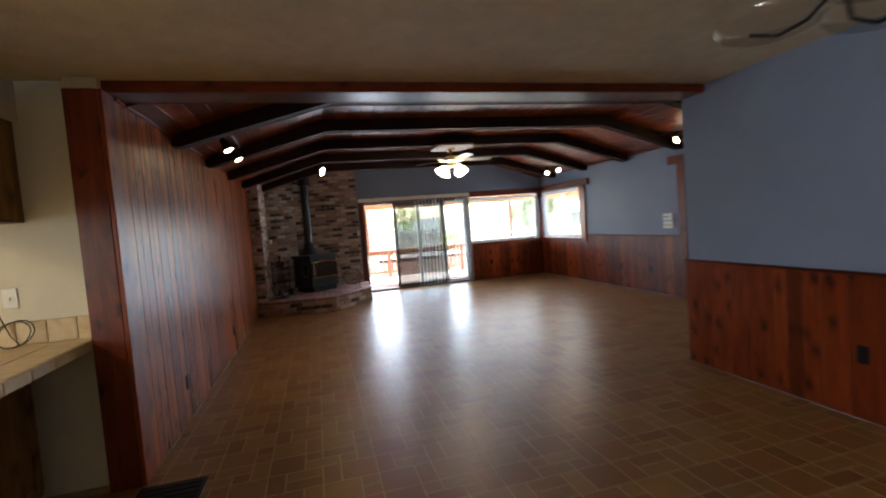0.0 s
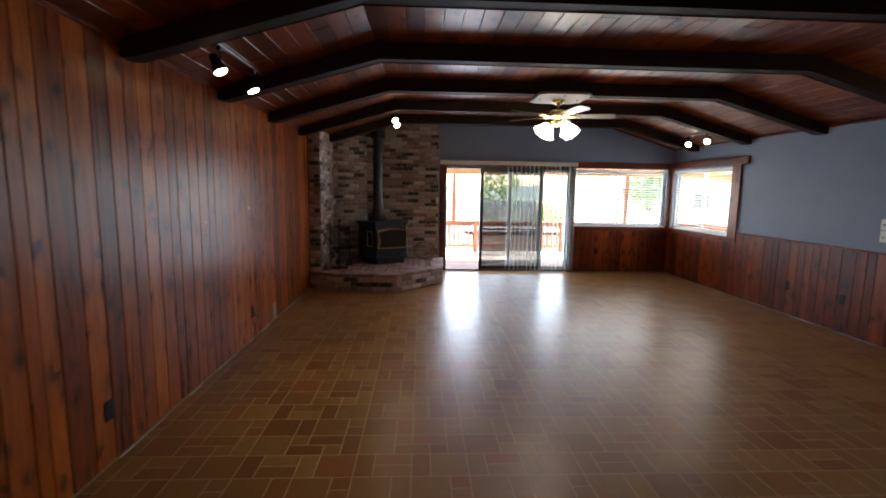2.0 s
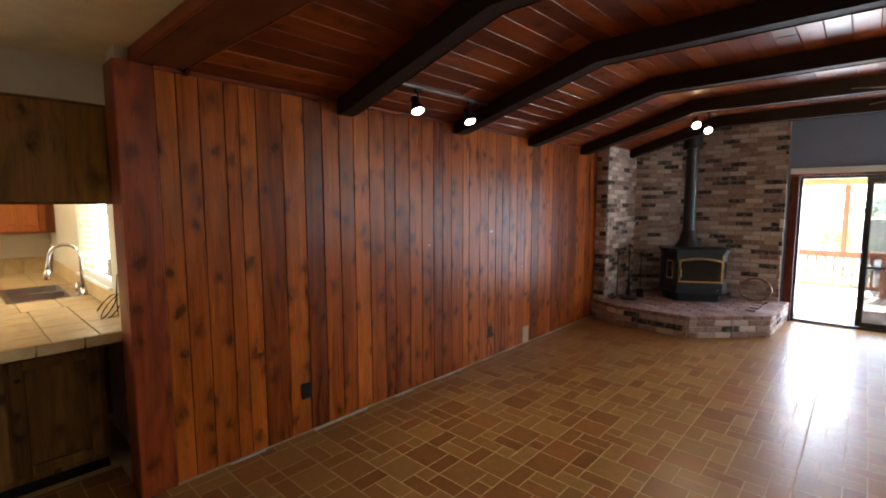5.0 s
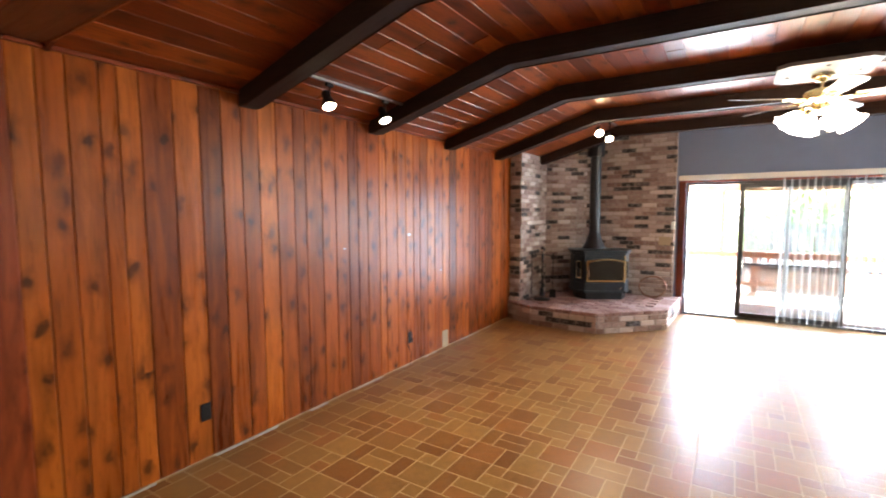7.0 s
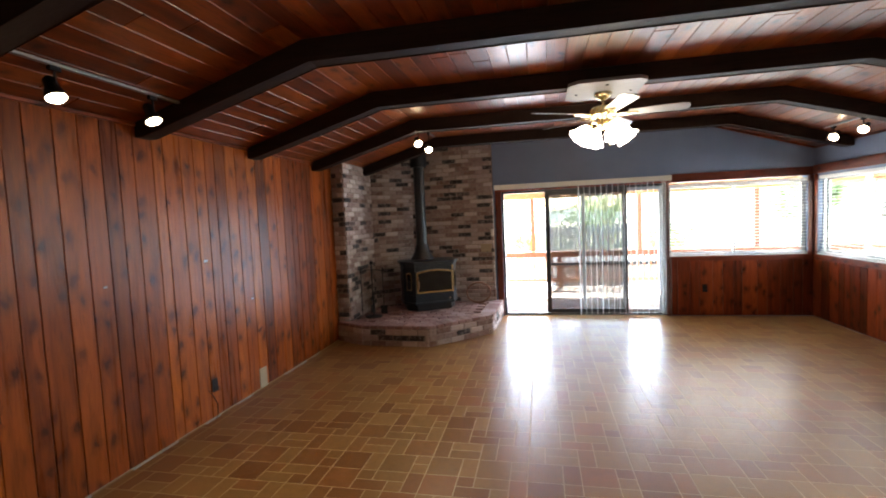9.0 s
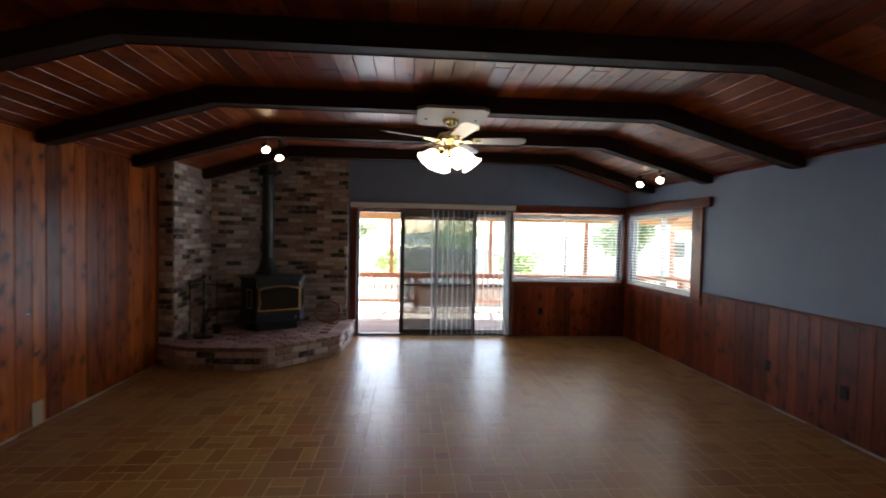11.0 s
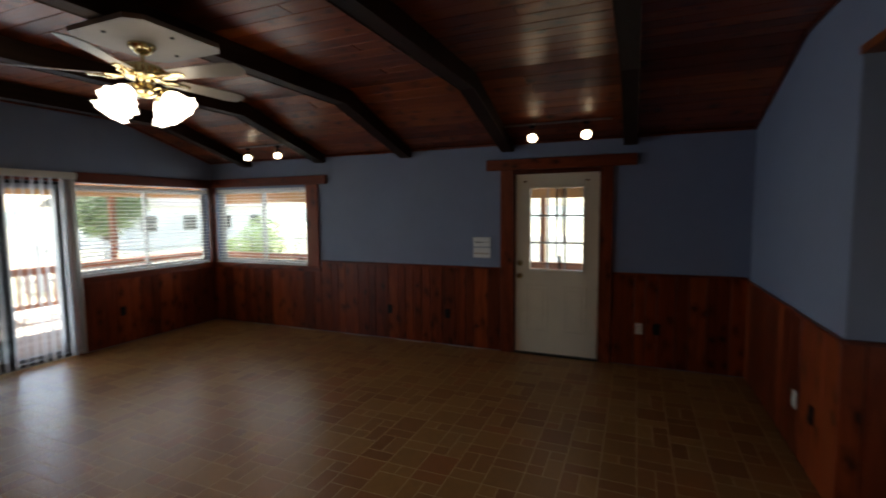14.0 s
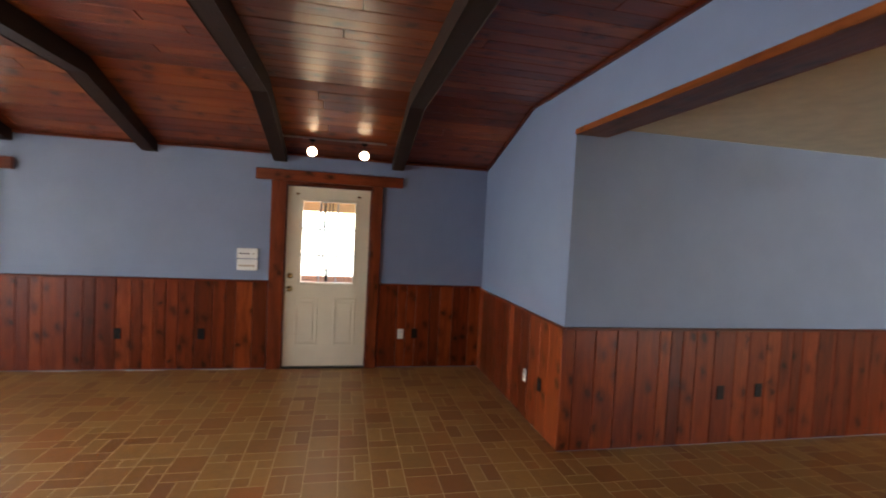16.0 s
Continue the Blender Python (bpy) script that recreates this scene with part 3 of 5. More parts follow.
# header over the opening
header = thing("header", "dark wood boxed header over the kitchen opening", "header", kind="structure")
box_part("soffit_board", (-0.02, HEADY, Z_HEAD), (XB, YP, Z_HEAD + 0.019), SOFFIT, header, b=0.002)
box_part("fascia_board", (-0.19, HEADY - 0.02, Z_HEAD), (XB, HEADY - 0.001, Z_KIT), TRIMX, header, b=0.003)
box_part("edge_trim", (0.0, YP + 0.001, Z_HEAD - 0.002), (XB, YP + 0.014, Z_HEAD + 0.04), EDGE, header, b=0.002)

# ---- trim of the openings ----
tr = thing("door_trim", "rough stained boards framing the door with a long head board", "trim", kind="structure")
box_part("side_board", (W - 0.03, D1, 0.0), (W + 0.0, D1 + 0.155, 2.10), TRIMZ, tr, b=0.004)
box_part("side_board", (W - 0.03, D0 - 0.125, 0.0), (W + 0.0, D0, 2.10), TRIMZ, tr, b=0.004)
box_part("head_board", (W - 0.045, 0.96, 2.095), (W, 2.56, 2.215), TRIMY, tr, b=0.005)
box_part("head_jamb", (W - 0.02, D0, 2.047), (X2, D1, 2.094), TRIMY, tr)
box_part("jamb", (W, D0 - 0.0, 0.0), (X2, D0 + 0.012, 2.046), TRIMZ, tr)
box_part("jamb", (W, D1 - 0.012, 0.0), (X2, D1, 2.046), TRIMZ, tr)
tr = thing("window_trim_east", "rough stained boards framing the side window", "trim", kind="structure")
box_part("side_board", (W - 0.03, 4.95, WEB - 0.07), (W, WE0, WET + 0.03), TRIMZ, tr, b=0.004)
box_part("sill_board", (W - 0.034, 4.93, WEB - 0.075), (W, L - 0.03, WEB), TRIMY, tr, b=0.004)
box_part("head_board", (W - 0.045, 4.80, WET + 0.03), (W, L - 0.03, WET + 0.15), TRIMY, tr, b=0.005)
box_part("corner_board", (W - 0.09, L - 0.03, WNB - 0.07), (W - 0.03, L - 0.001, WNT + 0.03), TRIMZ, tr, b=0.004)
box_part("corner_board", (W - 0.03, WE1, WEB), (W + 0.0005, L - 0.03, WET + 0.03), TRIMZ, tr, b=0.004)
tr = thing("window_trim_north", "rough stained boards framing the end window", "trim", kind="structure")
box_part("sill_board", (SL1 + 0.04, L - 0.034, WNB - 0.075), (W - 0.034, L, WNB), TRIMX, tr, b=0.004)
box_part("head_board", (SL1 + 0.06, L - 0.04, WNT + 0.03), (W - 0.045, L, WNT + 0.15), TRIMX, tr, b=0.005)
tr = thing("slider_trim", "stained boards framing the patio door", "trim", kind="structure")
box_part("side_board", (SL0 - 0.10, L - 0.03, 0.0), (SL0, L, SLT), TRIMZ, tr, b=0.004)
box_part("side_board", (SL1, L - 0.03, 0.0), (SL1 + 0.038, L, SLT - 0.001), TRIMZ, tr, b=0.004)
box_part("head_board", (SL0 - 0.10, L - 0.03, SLT + 0.0), (SL1 + 0.058, L, SLT + 0.03), TRIMX, tr, b=0.004)


# ---- windows, blinds, doors ----
def frame_parts(parent, a0, a1, z0, z1, w, depth, place, material, name="window_frame"):
    """Four bars round an opening in local x and z, joined."""
    bm = bmesh.new()
    for lo, hi in (((a0, z0), (a0 + w, z1)), ((a1 - w, z0), (a1, z1)), ((a0 + w, z0), (a1 - w, z0 + w)), ((a0 + w, z1 - w), (a1 - w, z1))):
        cbox(bm, (lo[0], place, lo[1]), (hi[0], place + depth, hi[1]), 0.002)
    return part(name, bm, material, parent)


def sliding_window(name, at, turn, width, z0, z1, label):
    """Local x runs along the wall, local y outwards."""
    w = thing(name, label, "window", at=at, turn=turn, kind="structure")
    frame_parts(w, 0, width, z0, z1, 0.03, 0.07, 0.06, GREYAL)
    frame_parts(w, 0.03, width / 2 + 0.02, z0 + 0.03, z1 - 0.03, 0.03, 0.025, 0.10, GREYAL, "sash")
    frame_parts(w, width / 2 - 0.02, width - 0.03, z0 + 0.03, z1 - 0.03, 0.03, 0.025, 0.07, GREYAL, "sash")
    for x0, x1, y in ((0.055, width / 2, 0.11), (width / 2, width - 0.055, 0.08)):
        p = box_part("pane", (x0, y, z0 + 0.055), (x1, y + 0.004, z1 - 0.055), GLASS, w)
        p.visible_shadow = False
    box_part("window_sill", (0, -0.01, z0 - 0.001), (width, 0.06, z0 + 0.014), WHITE, w, b=0.002)
    return w


def slat_blind(name, at, turn, width, z0, z1, label, group="mini blinds"):
    b = thing(name, label, "blind", group, at=at, turn=turn)
    box_part("headrail", (0.005, 0.0, z1 - 0.045), (width - 0.005, 0.045, z1), WHITE, b, b=0.003)
    n = int((z1 - z0 - 0.07) / 0.0455)
    bm = bmesh.new()
    prof = [(-0.022, 0.0), (-0.012, 0.0028), (0.0, 0.0033), (0.012, 0.0028), (0.022, 0.0)]
    lo = [[bm.verts.new((x, y, z - 0.0008)) for y, z in prof] for x in (0.0, width - 0.02)]
    hi = [[bm.verts.new((x, y, z + 0.0008)) for y, z in prof] for x in (0.0, width - 0.02)]
    for k in range(4):
        bm.faces.new([lo[0][k], lo[1][k], lo[1][k + 1], lo[0][k + 1]])
        bm.faces.new([hi[0][k + 1], hi[1][k + 1], hi[1][k], hi[0][k]])
    for j in (0, 4):
        bm.faces.new([lo[0][j], hi[0][j], hi[1][j], lo[1][j]])
    me = mesh_of("slat", bm, SLATM)
    for k in range(n):
        s = new("slat", me)
        s.parent = b
        s.location, s.rotation_euler[0] = (0.01, 0.023, z1 - 0.068 - 0.0455 * k), radians(5)
    box_part("bottom_rail", (0.008, 0.003, z0 + 0.012), (width - 0.008, 0.043, z0 + 0.027), WHITE, b, b=0.003)
    for x in (0.16, width / 2, width - 0.16):
        bm = bmesh.new()
        tube(bm, [(x, 0.002, z1 - 0.04), (x, 0.002, z0 + 0.02), (x, 0.044, z0 + 0.02), (x, 0.044, z1 - 0.04)], 0.0009, 5)
        part("ladder_cord", bm, WHITE, b)
    return b


sliding_window("window_1", (WN0, L, 0), 0, WN1 - WN0, WNB, WNT, "aluminium sliding window in the end wall")
sliding_window("window_2", (W, WE1, 0), -90, WE1 - WE0, WEB, WET, "aluminium sliding window in the side wall")
slat_blind("slat_blind", (WN0 + 0.005, L + 0.004, 0), 0, WN1 - WN0 - 0.01, WNB + 0.014, WNT, "white slat blind lowered with open slats in the end window")
slat_blind("slat_blind", (W + 0.004, WE1 - 0.005, 0), -90, WE1 - WE0 - 0.01, WEB + 0.014, WET, "white slat blind lowered with open slats in the side window")


def patio_door():
    d = thing("door_1", "sliding patio door with dark aluminium frame, one leaf slid open", "sliding door", kind="structure")
    frame_parts(d, SL0, SL1, 0.0, SLT, 0.035, 0.10, L + 0.03, DARKAL, "door_frame")
    box_part("track", (SL0 + 0.035, L + 0.03, 0.0), (SL1 - 0.035, L + 0.13, 0.022), GREYAL, d, b=0.002)
    leaf = frame_parts(d, 2.86, 4.09, 0.04, SLT - 0.035, 0.06, 0.03, L + 0.045, DARKAL, "sliding_leaf")
    p = box_part("pane", (2.92, L + 0.058, 0.10), (4.03, L + 0.062, SLT - 0.095), GLASS, leaf)
    p.visible_shadow = False
    bm = bmesh.new()
    cbox(bm, (2.87, L + 0.018, 0.88), (2.91, L + 0.045, 1.08), 0.006)
    part("door_handle", bm, BLACKP, leaf)
    fixed = frame_parts(d, 3.42, SL1 - 0.035, 0.04, SLT - 0.035, 0.05, 0.03, L + 0.08, GREYAL, "fixed_leaf")
    p = box_part("pane", (3.46, L + 0.092, 0.08), (SL1 - 0.08, L + 0.096, SLT - 0.08), GLASS, fixed)
    p.visible_shadow = False
    scr = frame_parts(d, 2.90, 4.06, 0.04, SLT - 0.035, 0.03, 0.012, L + 0.115, DARKAL, "screen_leaf")
    box_part("crossbar", (2.93, L + 0.115, 0.80), (4.03, L + 0.127, 0.825), DARKAL, scr)
    p = box_part("mesh", (2.93, L + 0.120, 0.06), (4.03, L + 0.122, SLT - 0.06), SCREEN, scr)
    p.visible_shadow = False
    v = thing("vertical_blind", "grey vertical vanes turned open before the patio door", "blind")
    box_part("valance", (SL0 - 0.10, L - 0.10, SLT + 0.03), (SL1 + 0.06, L - 0.085, SLT + 0.105), IVORY, v, b=0.002)
    box_part("valance_top", (SL0 - 0.10, L - 0.085, SLT + 0.095), (SL1 + 0.06, L - 0.031, SLT + 0.105), IVORY, v)
    box_part("headrail", (SL0 - 0.08, L - 0.075, SLT + 0.035), (SL1 + 0.04, L - 0.04, SLT + 0.07), GREYAL, v, b=0.002)
    rng = random.Random(21)
    bm = bmesh.new()
    hw, z0, z1 = 0.044, 0.03, SLT + 0.03
    a = [[bm.verts.new((x, 0.004 * (1 - (x / hw) ** 2), z)) for x in (-hw, -hw / 2, 0, hw / 2, hw)] for z in (z0, z1)]
    for k in range(4):
        bm.faces.new([a[0][k], a[0][k + 1], a[1][k + 1], a[1][k]])
    me = mesh_of("vane", bm, VANE)
    spots = [(3.37 + 0.083 * k, 80 + rng.uniform(-6, 6)) for k in range(14)] + [(4.55 + 0.022 * k, 72 + rng.uniform(-5, 5)) for k in range(7)]
    for x, turn in spots:
        s = new("vane", me)
        s.parent, s.location = v, (x, L - 0.057, 0)
        s.rotation_euler[2] = radians(turn)


patio_door()


def entry_door():
    d = thing("door_2", "closed cream door with nine panes over two raised panels", "door", kind="structure")
    x0, x1 = W + 0.02, W + 0.062
    y0, y1, z0, z1 = D0 + 0.014, D1 - 0.014, 0.02, 2.045
    ly0, ly1, lz0, lz1 = 1.49, 2.06, 0.98, 1.885
    boxes("door_leaf", [((x0, y0, z0), (x1, ly0, z1)), ((x0, ly1, z0), (x1, y1, z1)), ((x0, ly0, z0), (x1, ly1, lz0)), ((x0, ly0, lz1), (x1, ly1, z1))], DOORP, parent=d, kind="")
    bm = bmesh.new()
    w = 0.03
    for a, c in (((ly0 - w, lz0 - w), (ly0, lz1 + w)), ((ly1, lz0 - w), (ly1 + w, lz1 + w)), ((ly0, lz0 - w), (ly1, lz0)), ((ly0, lz1), (ly1, lz1 + w))):
        cbox(bm, (x0 - 0.012, a[0], a[1]), (x0 - 0.001, c[0], c[1]), 0.004)
    part("pane_frame", bm, DOORP, d)
    bm = bmesh.new()
    for k in (1, 2):
        y = ly0 + (ly1 - ly0) * k / 3
        z = lz0 + (lz1 - lz0) * k / 3
        cbox(bm, (x0 + 0.008, y - 0.009, lz0), (x0 + 0.030, y + 0.009, lz1), 0.003)
        cbox(bm, (x0 + 0.009, ly0, z - 0.009), (x0 + 0.029, ly1, z + 0.009), 0.003)
    part("glazing_bars", bm, GREYAL, d)
    for i in range(3):
        for j in range(3):
            ya, za = ly0 + (ly1 - ly0) * i / 3, lz0 + (lz1 - lz0) * j / 3
            p = box_part("pane", (x0 + 0.017, ya + 0.009, za + 0.009), (x0 + 0.021, ya + (ly1 - ly0) / 3 - 0.009, za + (lz1 - lz0) / 3 - 0.009), GLASS, d)
            p.visible_shadow = False
    for ya, yb in ((1.44, 1.69), (1.86, 2.11)):
        bm = bmesh.new()
        for a, c in (((ya, 0.26), (ya + 0.025, 0.80)), ((yb - 0.025, 0.26), (yb, 0.80)), ((ya + 0.025, 0.26), (yb - 0.025, 0.285)), ((ya + 0.025, 0.775), (yb - 0.025, 0.80))):
            cbox(bm, (x0 - 0.008, a[0], a[1]), (x0 - 0.0005, c[0], c[1]), 0.003)
        cbox(bm, (x0 - 0.006, ya + 0.05, 0.31), (x0 - 0.0005, yb - 0.05, 0.75), 0.004)
        part("raised_panel", bm, DOORP, d)
    for z, r, l in ((0.90, 0.026, "brass door knob"), (1.045, 0.02, "brass deadbolt")):
        bm = bmesh.new()
        m = Matrix.Translation((x0, 2.175, z)) @ Euler((0, radians(-90), 0)).to_matrix().to_4x4()
        lathe(bm, [(0.0, 0.0), (0.032, 0.0), (0.032, 0.008), (0.012, 0.012), (0.012, 0.03), (r, 0.04), (r + 0.002, 0.052), (r * 0.6, 0.062), (0.0, 0.063)], m, 20)
        part("door_knob" if r > 0.022 else "deadbolt", bm, BRASS, d, l, True)
    bm = bmesh.new()
    for y in (1.45, 2.12):
        cbox(bm, (x0 - 0.012, y - 0.022, 1.955), (x0, y + 0.022, 1.972), 0.003)
        cyl(bm, (x0 - 0.02, y, 1.963), (x0, y, 1.963), 0.006, n=8)
    part("curtain_bracket", bm, BRASS, d)
    boxes("threshold", [((W - 0.02, D0 + 0.012, 0.0), (X2 + 0.05, D1 - 0.012, 0.018))], DARKAL, parent=d, kind="")


entry_door()
wk = thing("window_3", "kitchen window with white frame over the sink", "window", at=(-1.98, -0.270, 0), kind="structure")
frame_parts(wk, 0.0, 1.05, 1.08, 1.88, 0.04, 0.05, 0.09, WHITE)
p = box_part("pane", (0.04, 0.11, 1.12), (1.01, 0.114, 1.84), GLASS, wk)
p.visible_shadow = False
box_part("window_sill", (-0.03, -0.03, 1.06), (1.08, 0.0, 1.08), WHITE, wk, b=0.004)
slat_blind("slat_blind", (-1.97, -0.255, 0), 0, 1.03, 1.09, 1.88, "white slat blind half open in the kitchen window")
# Added opening, out of view, around the western fill light.
wks = thing("added_window", "window added out of view in the kitchen's west wall for fill light", "window", at=(-3.45, -6.1, 0), turn=90, kind="structure")
frame_parts(wks, 0.0, 1.6, 0.9, 2.1, 0.04, 0.05, 0.05, WHITE)
# Added overhang, out of view, that blocks sun stripes through the kitchen window.
boxes("eave", [((-3.75, -0.14, 2.42), (-0.2, 1.25, 2.55))], WHITE, "white overhang added to keep the sun off the kitchen window")


# ---- brick corner with the stove ----
def brick_row(parent, p0, p1, z, material, out, rng, zt=9, h=0.0655, length=0.205, gap=0.011, proud=0.012, shift=0.0, name="brick"):
    """One course of bricks from p0 to p1 at height z. out: the side they stand out to."""
    a, b, nrm = Vector((*p0, 0)), Vector((*p1, 0)), Vector((*out, 0)).normalized()
    d, full = (b - a).normalized(), (b - a).length
    s = -shift
    while s < full - 0.02:
        s0, s1 = max(0.002, s), min(full - 0.002, s + length)
        if s1 - s0 > 0.03:
            c = a + d * (s0 + s1) / 2
            if z + h < ceil_z(max(0.0, c.x)) - 0.005 and z + h < zt:
                w = round(s1 - s0, 2)
                key = (name, w, round(h, 3))
                if key not in BRICK_MESH:
                    bm = bmesh.new()
                    cbox(bm, (-w / 2, -0.02, -h / 2), (w / 2, 0.02, h / 2), 0.006)
                    for v in bm.verts:
                        v.co += Vector([rng.uniform(-0.0015, 0.0015) for _ in range(3)])
                    BRICK_MESH[key] = mesh_of(name, bm, material)
                ob = new(name, BRICK_MESH[key])
                ob.parent = parent
                c += nrm * (proud - 0.02 + rng.uniform(-0.003, 0.004))
                ob.location = (c.x, c.y, z + h / 2 + rng.uniform(-0.0022, 0.0022))
                ob.rotation_euler = (rng.uniform(-0.012, 0.012), 0, math.atan2(d.y, d.x) + rng.uniform(-0.008, 0.008))
        s += length + gap


BRICK_MESH = {}
BACK = [(0.0, 5.36), (0.17, 5.36), (0.17, 6.40), (0.72, 6.84), (2.05, 6.84), (2.05, L), (0.0, L)]
HEARTH = [(0.0, 5.31), (0.45, 5.09), (1.36, 5.05), (2.09, 5.77), (2.15, L - 0.035)]


def fireplace():
    rng = random.Random(5)
    wall = thing("fireplace_wall", "corner wall of used brick from tan to sooty black", "wall", kind="structure")
    bm = bmesh.new()
    prism(bm, BACK, 0.0, 2.85)
    part("backing", bm, MORTAR, wall, "dark recessed mortar")
    ledge = new("ledge")
    ledge.parent = wall
    for k in range(3):
        box_part("brick", (0.196, 5.86 + 0.178 * k, 1.3005), (0.262, 6.028 + 0.178 * k, 1.362), BRICKM, ledge, b=0.004)
    for (p, q), out in (((BACK[0], BACK[1]), (0, -1)), ((BACK[1], BACK[2]), (1, 0)), ((BACK[2], BACK[3]), (0.64, -0.77)), ((BACK[3], BACK[4]), (0, -1))):
        sec = new("wall_section")
        sec.parent = wall
        for k in range(43):
            z = 0.002 + k * 0.0660
            if out == (0, -1) and p == BACK[0]:
                brick_row(sec, p, q, z, BRICKM, out, rng, h=0.0555, length=0.155, shift=0.0 if k % 2 else 0.09)
            else:
                brick_row(sec, p, q, z, BRICKM, out, rng, h=0.0555, shift=0.0 if k % 2 else 0.108)
    hearth = thing("hearth", "raised hearth of used brick with a worn pinkish brick top", "hearth", kind="structure")
    bm = bmesh.new()
    prism(bm, HEARTH + [(1.9, L - 0.1), (0.0, L - 0.1)], 0.0, 0.236)
    part("core", bm, MORTAR, hearth, "mortar core")
    for p, q in zip(HEARTH, HEARTH[1:]):
        d = (Vector(q) - Vector(p)).normalized()
        for k in range(3):
            brick_row(hearth, p, q, 0.004 + k * 0.0745, BRICKM, (d.y, -d.x), rng, shift=0.0 if k % 2 else 0.1)
    # the top: stretchers along the edge, then rows across
    for p, q in zip(HEARTH, HEARTH[1:]):
        d = (Vector(q) - Vector(p))
        nrm = Vector((d.y, -d.x)).normalized()
        n = max(1, int(d.length / 0.104))
        for k in range(n):
            c = Vector(p) + d * (k + 0.5) / n - nrm * 0.085
            bm = bmesh.new()
            w = d.length / n - 0.01
            cbox(bm, (-w / 2, -0.10, -0.0225), (w / 2, 0.10, 0.0225), 0.006)
            ob = part("cap_brick", bm, CAPM, hearth)
            ob.location, ob.rotation_euler[2] = (c.x, c.y, 0.2495 + rng.uniform(-0.002, 0.003)), math.atan2(d.y, d.x) + rng.uniform(-0.02, 0.02)
    key = bmesh.new()
    cbox(key, (-0.10, -0.047, -0.02), (0.10, 0.047, 0.02), 0.006)
    me = mesh_of("cap_brick", key, CAPM)

    def deep(x, y):
        return min((Vector((x, y)) - Vector(p)).dot(Vector((-(q[1] - p[1]), q[0] - p[0])).normalized()) for p, q in zip(HEARTH, HEARTH[1:]))
    y, r = 5.2, 0
    while y < 6.8:
        x = 0.1 + (0.107 if r % 2 else 0)
        while x < 2.1:
            inside = deep(x, y) > 0.22 and x > 0.30 and y < 6.78 and (x - 0.19) * 0.64 - (y - 6.40) * 0.77 > 0.05
            if inside:
                ob = new("cap_brick", me)
                ob.parent, ob.location = hearth, (x, y, 0.249 + rng.uniform(-0.0015, 0.0025))
                ob.rotation_euler[2] = rng.uniform(-0.015, 0.015)
            x += 0.214
        y += 0.104
        r += 1


fireplace()
HT = 0.274


def stove():
    s = thing("wood_stove", "blue-grey wood stove with brass-edged glass door on the hearth", "stove", at=(1.09, 6.28, HT), turn=30)
    body = [(-0.36, 0.26), (-0.39, -0.06), (-0.27, -0.26), (0.27, -0.26), (0.39, -0.06), (0.36, 0.26)]
    sc = lambda k, f=1.0: [(x * k, y * k * f) for x, y in body]
    for name, poly, z0, z1, mt in (("pedestal", sc(0.88), 0.0, 0.10, IRON), ("ash_lip", sc(1.02), 0.10, 0.135, SLATE), ("body", sc(0.97), 0.135, 0.665, SLATE), ("lower_skirt", sc(0.985), 0.135, 0.25, SLATE), ("top_plate", sc(1.06), 0.70, 0.735, SLATE), ("top_ledge", sc(1.01), 0.665, 0.70, SLATE)):
        bm = bmesh.new()
        prism(bm, poly, z0, z1)
        bmesh.ops.bevel(bm, geom=bm.edges[:], offset=0.006, segments=2, affect="EDGES")
        part(name, bm, mt, s)
    # arched door
    yf = -0.26

    def arch(w, z0, z1, rise, n=14):
        return [(-w, z0), (w, z0)] + [(w - 2 * w * k / n, z1 + rise * math.sin(math.pi * k / n)) for k in range(n + 1)]
    bm = bmesh.new()
    outer, inner = arch(0.255, 0.275, 0.585, 0.035), arch(0.233, 0.297, 0.563, 0.034)
    door = bmesh.new()
    plate_y(door, outer, yf - 0.03, yf + 0.01)
    door = part("door", door, SLATE, s)
    n = len(outer)
    for y0, y1 in ((yf - 0.045, yf - 0.031),):
        a = [bm.verts.new((x, y0, z)) for x, z in outer]
        c = [bm.verts.new((x, y0, z)) for x, z in inner]
        a2 = [bm.verts.new((x, y1, z)) for x, z in outer]
        c2 = [bm.verts.new((x, y1, z)) for x, z in inner]
        for k in range(n):
            j = (k + 1) % n
            bm.faces.new([a[k], a[j], c[j], c[k]])
            bm.faces.new([a[k], a2[k], a2[j], a[j]])
            bm.faces.new([c[k], c[j], c2[j], c2[k]])
    part("brass_surround", bm, BRASS, door, "arched polished brass edging")
    bm = bmesh.new()
    plate_y(bm, inner, yf - 0.036, yf - 0.031)
    part("glass", bm, SOOT, door, "smoked stove glass")
    bm = bmesh.new()
    tube(bm, [(-0.235, yf - 0.045, 0.33), (-0.235, yf - 0.08, 0.36), (-0.235, yf - 0.08, 0.46), (-0.235, yf - 0.045, 0.49)], 0.008)
    part("handle", bm, CHROME, door, "bright coil handle")
    for sx in (-1, 1):
        a, c = Vector((sx * 0.265, -0.255)), Vector((sx * 0.378, -0.06))
        d = (c - a).normalized()
        nrm = Vector((d.y, -d.x)) * (1 if sx > 0 else -1)
        for name, s0, s1, z0, z1, off, mt in (("side_light", 0.065, 0.165, 0.31, 0.57, 0.006, BRASS), ("side_glass", 0.078, 0.152, 0.325, 0.555, 0.009, SOOT), ("corner_strip", -0.004, 0.020, 0.26, 0.66, 0.008, BRASS if sx > 0 else SLATE)):
            p, q = a + d * s0, a + d * s1
            bm = bmesh.new()
            o = nrm * off
